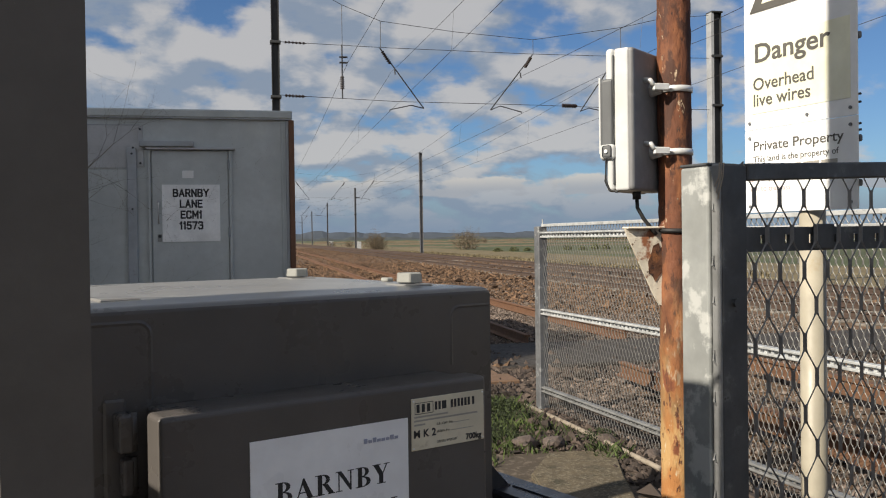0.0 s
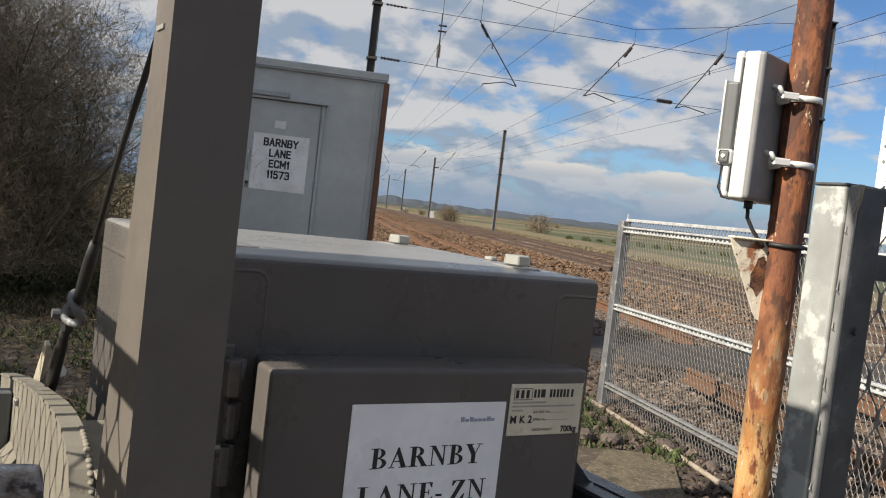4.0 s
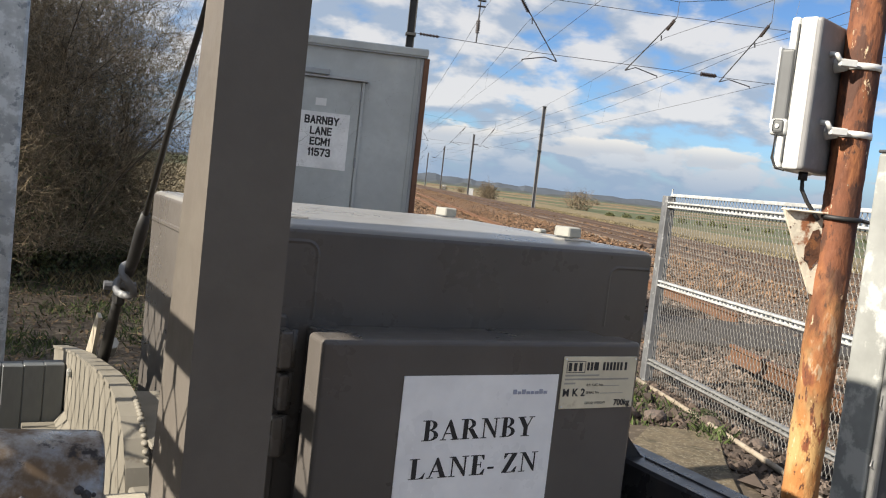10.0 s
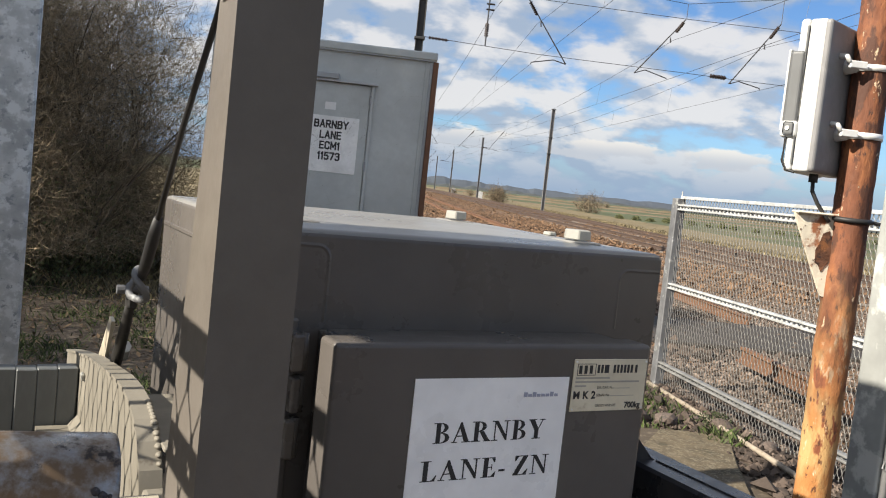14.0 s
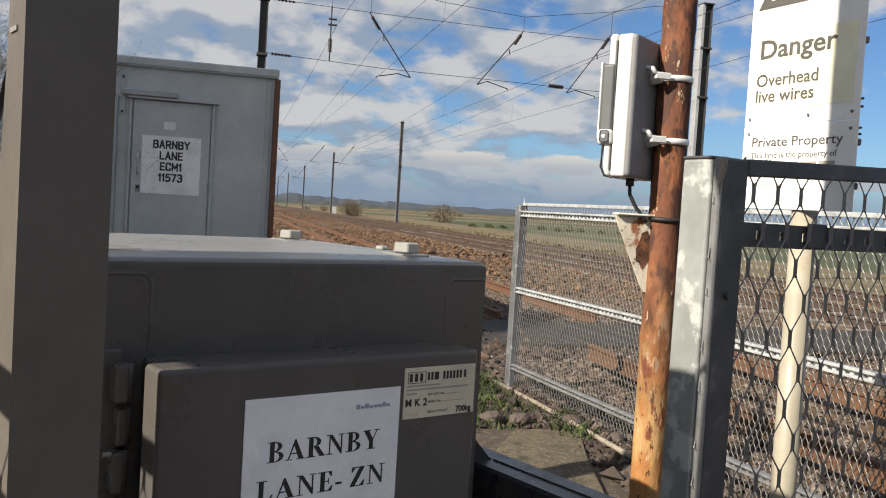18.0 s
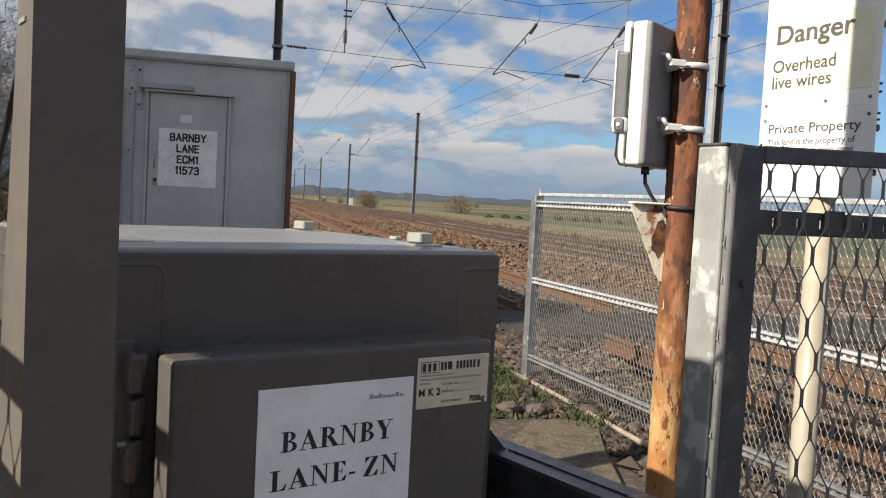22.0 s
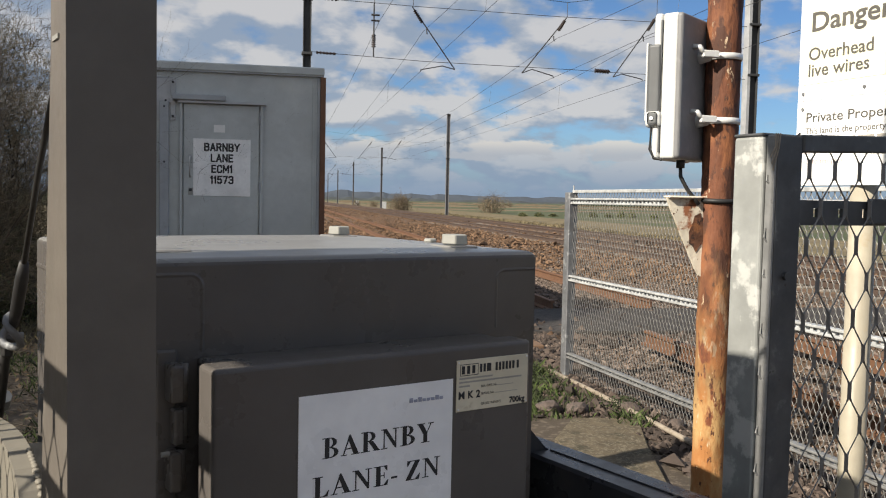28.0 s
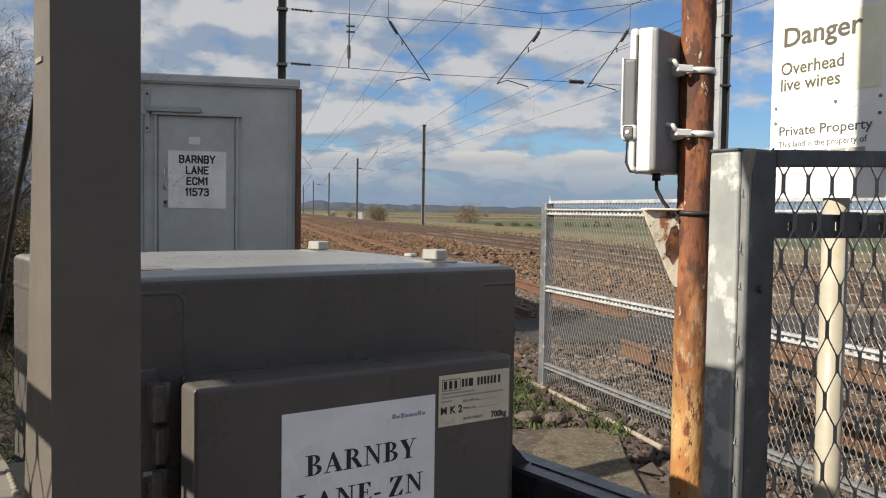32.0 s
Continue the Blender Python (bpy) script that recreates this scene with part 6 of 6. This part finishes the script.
# one tall tree across the lane, unseen, added to shade the cabin
tall = thing("shade_tree", pose(-13.4, 9.2, 0), "unseen tall ivy-clad tree, its high crown added to shade the cabin", "tree")
bm = B()
sweep(bm, [(0, 0, -0.1), (0.05, 0.04, 4.0), (-0.06, 0.08, 8.0), (0.0, 0.0, 12.2)], [0.28, 0.22, 0.16, 0.06], 10)
part("trunk", bm, TIMBER, tall, smooth=True)
limb = new("branch_frame", hedge_meshes[0])
limb.parent, limb.location, limb.scale = tall, (0, 0, 9.3), (1.5, 1.5, 1.1)
crown = part("ivy", leaf_mesh("ivy", 66, 12000, (2.3, 2.3, 3.6), IVY, 0.13), IVY, tall)
crown.location = (0, 0, 9.9)

# leaf litter and fallen twigs under the hedge
rng = np.random.default_rng(33)
verts, faces = [], []
for k in range(7000):
    x, y = rng.uniform(-4.6, -0.6), rng.uniform(7.6, 14.6)
    a, r, tilt = rng.random() * 6.283, rng.uniform(0.012, 0.032), rng.normal(0, 0.35)
    z = ground_z(x, y) + 0.006 + 0.02 * rng.random()
    ca, sa = math.cos(a), math.sin(a)
    i = len(verts)
    verts += [(x + r * (ca * p - sa * q), y + r * (sa * p + ca * q), z + r * tilt * p + r * h) for p, q, h in ((-1, 0, 0.1), (0, -0.55, 0), (1, 0, 0.1), (0, 0.55, 0.25))]
    faces.append((i, i + 1, i + 2, i + 3))
tagged(new("leaf_litter", from_arrays("leaf_litter", verts, faces, LITTER)), "brown fallen leaves under the hedge", "leaves", kind="stuff")
random.seed(30)
bm = B()
for k in range(150):
    x, y = random.uniform(-4.0, -0.8), random.uniform(7.5, 13.8)
    a, L = random.uniform(0, 6.28), random.uniform(0.1, 0.5)
    sweep(bm, [(x, y, 0.03), (x + L * 0.5 * math.cos(a), y + L * 0.5 * math.sin(a), 0.06), (x + L * math.cos(a + 0.3), y + L * math.sin(a + 0.3), 0.04)], 0.003, 4)
solo("fallen_twigs", bm, BRANCH, "brown fallen twigs on the grass bank", "twigs", kind="stuff")

WEED = material("dull_weed_leaf", (0.030, 0.043, 0.014), 0.8, scale=3.0, vary=0.2, island=True)
weed_leaf = leaf_mesh("leaf_rosette", 97, 420, (0.16, 0.16, 0.10), WEED, 0.013)
for i, (x, y, k) in enumerate(((1.72, 10.95, 1.2), (1.95, 10.75, 1.0), (1.80, 10.45, 0.8), (1.55, 10.6, 1.1), (2.44, 9.95, 0.9), (2.05, 11.2, 1.0), (1.62, 10.1, 0.7), (1.45, 11.0, 1.2), (1.66, 10.75, 1.0), (1.85, 11.15, 1.1), (1.50, 10.35, 0.9), (1.75, 10.25, 0.8), (1.38, 10.7, 1.1), (1.9, 10.15, 0.6), (2.15, 10.9, 0.7))):
    w = thing("weed_clump", pose(x, y, -0.02, 0, 0, 70 * i) @ Matrix.Diagonal((k, k, k, 1)), "low leafy green weed clump among the stones", "weed", "weed clumps")
    rosette = new("leaf_rosette", weed_leaf)
    rosette.parent = w
    tagged(rosette, kind="stuff")

# ---- concrete slab, conduit and rubble by the fence foot ----
bm = B()
plate(bm, [(1.93, 9.62), (2.12, 9.62), (2.40, 9.55), (2.20, 8.95), (1.98, 8.15), (1.72, 7.9), (1.55, 8.3), (1.66, 9.15)], 2, -0.03, 0.035)
bmesh.ops.bevel(bm, geom=bm.edges[:], offset=0.012, segments=2, affect="EDGES")
solo("concrete_slab", bm, SLAB, "broken mossy concrete slab lying in the gravel", "concrete slab")
bm = B()
sweep(bm, [(2.30, 11.30, 0.03), (2.38, 10.4, 0.035), (2.45, 9.6, 0.03), (2.48, 8.8, 0.04), (2.48, 8.0, 0.03), (2.45, 6.8, 0.03)], 0.018, 10)
solo("ground_conduit", bm, PIPE, "dusty cream conduit lying along the fence foot", "conduit", smooth=True)
RUBBLE = material("pinkish_brown_rubble", (0.105, 0.080, 0.068), 0.9, scale=18, vary=0.2, bump=0.8, bump_scale=50, spots=[((0.06, 0.05, 0.045), 20.0, 0.5, 0.62)])
random.seed(17)
for k, (x, y, s) in enumerate(((2.46, 9.86, 0.10), (2.30, 10.0, 0.07), (1.85, 9.9, 0.12), (2.05, 9.85, 0.11), (2.6, 9.4, 0.08), (2.55, 10.4, 0.07), (2.7, 8.9, 0.08))):
    bm = B()
    bmesh.ops.create_icosphere(bm, subdivisions=2, radius=s)
    for v in bm.verts:
        v.co *= 1 + 0.35 * noise.noise(v.co * 9 + Vector((k * 3.1, 0, 0)))
        v.co.z *= 0.6
    bmesh.ops.scale(bm, vec=(0.75, 0.75, 0.75), verts=bm.verts)
    solo("rubble_stone", bm, RUBBLE, "rough lump of broken stone in the gravel", "stone", "rubble stones", m=pose(x, y, s * 0.35, 0, 0, k * 50))

# ---- crossing surface ----
bm = B()
bx(bm, 2.75, 16.2, 13.6, 15.75, -0.09, 0.02, 0.02, 1)
solo("crossing_deck", bm, ASPHALT, "dark worn asphalt crossing surface over the tracks", "crossing deck", kind="structure")
for x0, x1, y0, y1, z1 in ((1.55, 2.62, 12.50, 12.95, 0.05), (1.55, 2.55, 13.02, 13.30, 0.035)):
    bm = B()
    bx(bm, x0, x1, y0, y1, -0.06, z1, 0.012, 1)
    solo("timber_edging", bm, TIMBER, "brown timber edging board beside the crossing", "timber board", "edging boards")

# ---- far country ----
def ridge(name, y, x0, x1, heights, mat, label, seed, depth=120, rough=2.0):
    rng = np.random.default_rng(seed)
    n = 160
    xs = np.linspace(x0, x1, n)
    hs_ = np.interp(xs, [p[0] for p in heights], [p[1] for p in heights]) + rng.normal(0, rough, n) * 0.5
    verts, faces = [], []
    for x, h in zip(xs, hs_):
        verts += [(x, y - depth, -0.5), (x, y, max(0.5, h)), (x, y + depth, -0.5)]
    for i in range(n - 1):
        k = i * 3
        faces += [(k, k + 3, k + 4, k + 1), (k + 1, k + 4, k + 5, k + 2)]
    tagged(new(name, from_arrays(name, verts, faces, mat)), label, "hills", kind="structure")


ridge("backdrop_hills", 3200, -1500, 2600, [(-1500, 8), (-200, 9), (60, 12), (190, 34), (300, 29), (420, 24), (900, 22), (1300, 24), (1700, 18), (2600, 14)], HILL, "low blue-hazed wooded hills on the horizon", 3, 120, 4.0)
ridge("backdrop_treeline", 1500, -900, 1500, [(-900, 4), (0, 3.5), (200, 4.5), (500, 3.5), (900, 4.5), (1500, 4)], HILL_NEAR, "distant dark tree line across the fields", 4, 12, 2.4)

scrub = [bush_mesh("branch_frame", 70 + k, 3.4, 3.2, 12, 3, TWIG_FAR, 0.05) for k in range(2)]
scrub_leaf = leaf_mesh("foliage", 90, 1500, (1.8, 1.8, 2.7), TWIG_FAR, 0.085)
random.seed(19)
for i, (x, y, s) in enumerate(((32.0, 137.0, 1.25), (19.2, 150.0, 1.1), (20.6, 156.0, 1.0), (16.5, 205, 0.6), (75, 290, 0.7), (21.5, 215, 0.6))):
    t = thing("field_bush", pose(x, y, -0.28, 0, 0, random.uniform(0, 360)) @ Matrix.Diagonal((s, s, s, 1)), "lone bare brown bush at the field edge", "bush", "field bushes")
    new("branch_frame", scrub[i % 2]).parent = t
    new("foliage", scrub_leaf).parent = t
tuft = leaf_mesh("tuft", 91, 500, (0.7, 0.7, 0.6), IVY, 0.09)
for i in range(26):
    x = 30 + 2.4 * i + random.uniform(-0.8, 0.8)
    ob = new("rush_tuft", tuft)
    ob.matrix_world = pose(x, 112 + 0.5 * i + random.uniform(-2, 2), -0.28, 0, 0, random.uniform(0, 360)) @ Matrix.Diagonal((1, 1, random.uniform(0.8, 1.5), 1))
    tagged(ob, "dark rush tuft in the green field", "tuft", "field tufts")
for y, x0, x1, z in ((175, 26, 110, 0.25), (260, 24, 240, 0.5), (420, 26, 420, 0.9)):
    rng = np.random.default_rng(int(y))
    verts, faces = [], []
    n = 140
    for i in range(n):
        x = x0 + (x1 - x0) * i / (n - 1)
        h = z * rng.uniform(0.5, 1.2)
        verts += [(x, y - 0.8 + 0.12 * (x - x0), -0.3), (x, y + 0.12 * (x - x0), -0.28 + h), (x, y + 1.2 + 0.12 * (x - x0), -0.3)]
    for i in range(n - 1):
        k = 3 * i
        faces += [(k, k + 3, k + 4, k + 1), (k + 1, k + 4, k + 5, k + 2)]
    tagged(new("field_hedge", from_arrays("field_hedge", verts, faces, TWIG_FAR)), "low brown field boundary hedge", "hedge bank", kind="stuff")
# line-side cabinets far off
for x, y in ((9.0 + 9.2, 165.0), (18.6, 230.0)):
    bm = B()
    bx(bm, x - 0.5, x + 0.5, y, y + 0.5, -0.3, 1.1, 0.02, 1)
    solo("lineside_cabinet", bm, CABIN_PALE, "small grey lineside equipment cabinet by the track", "cabinet", "lineside cabinets")
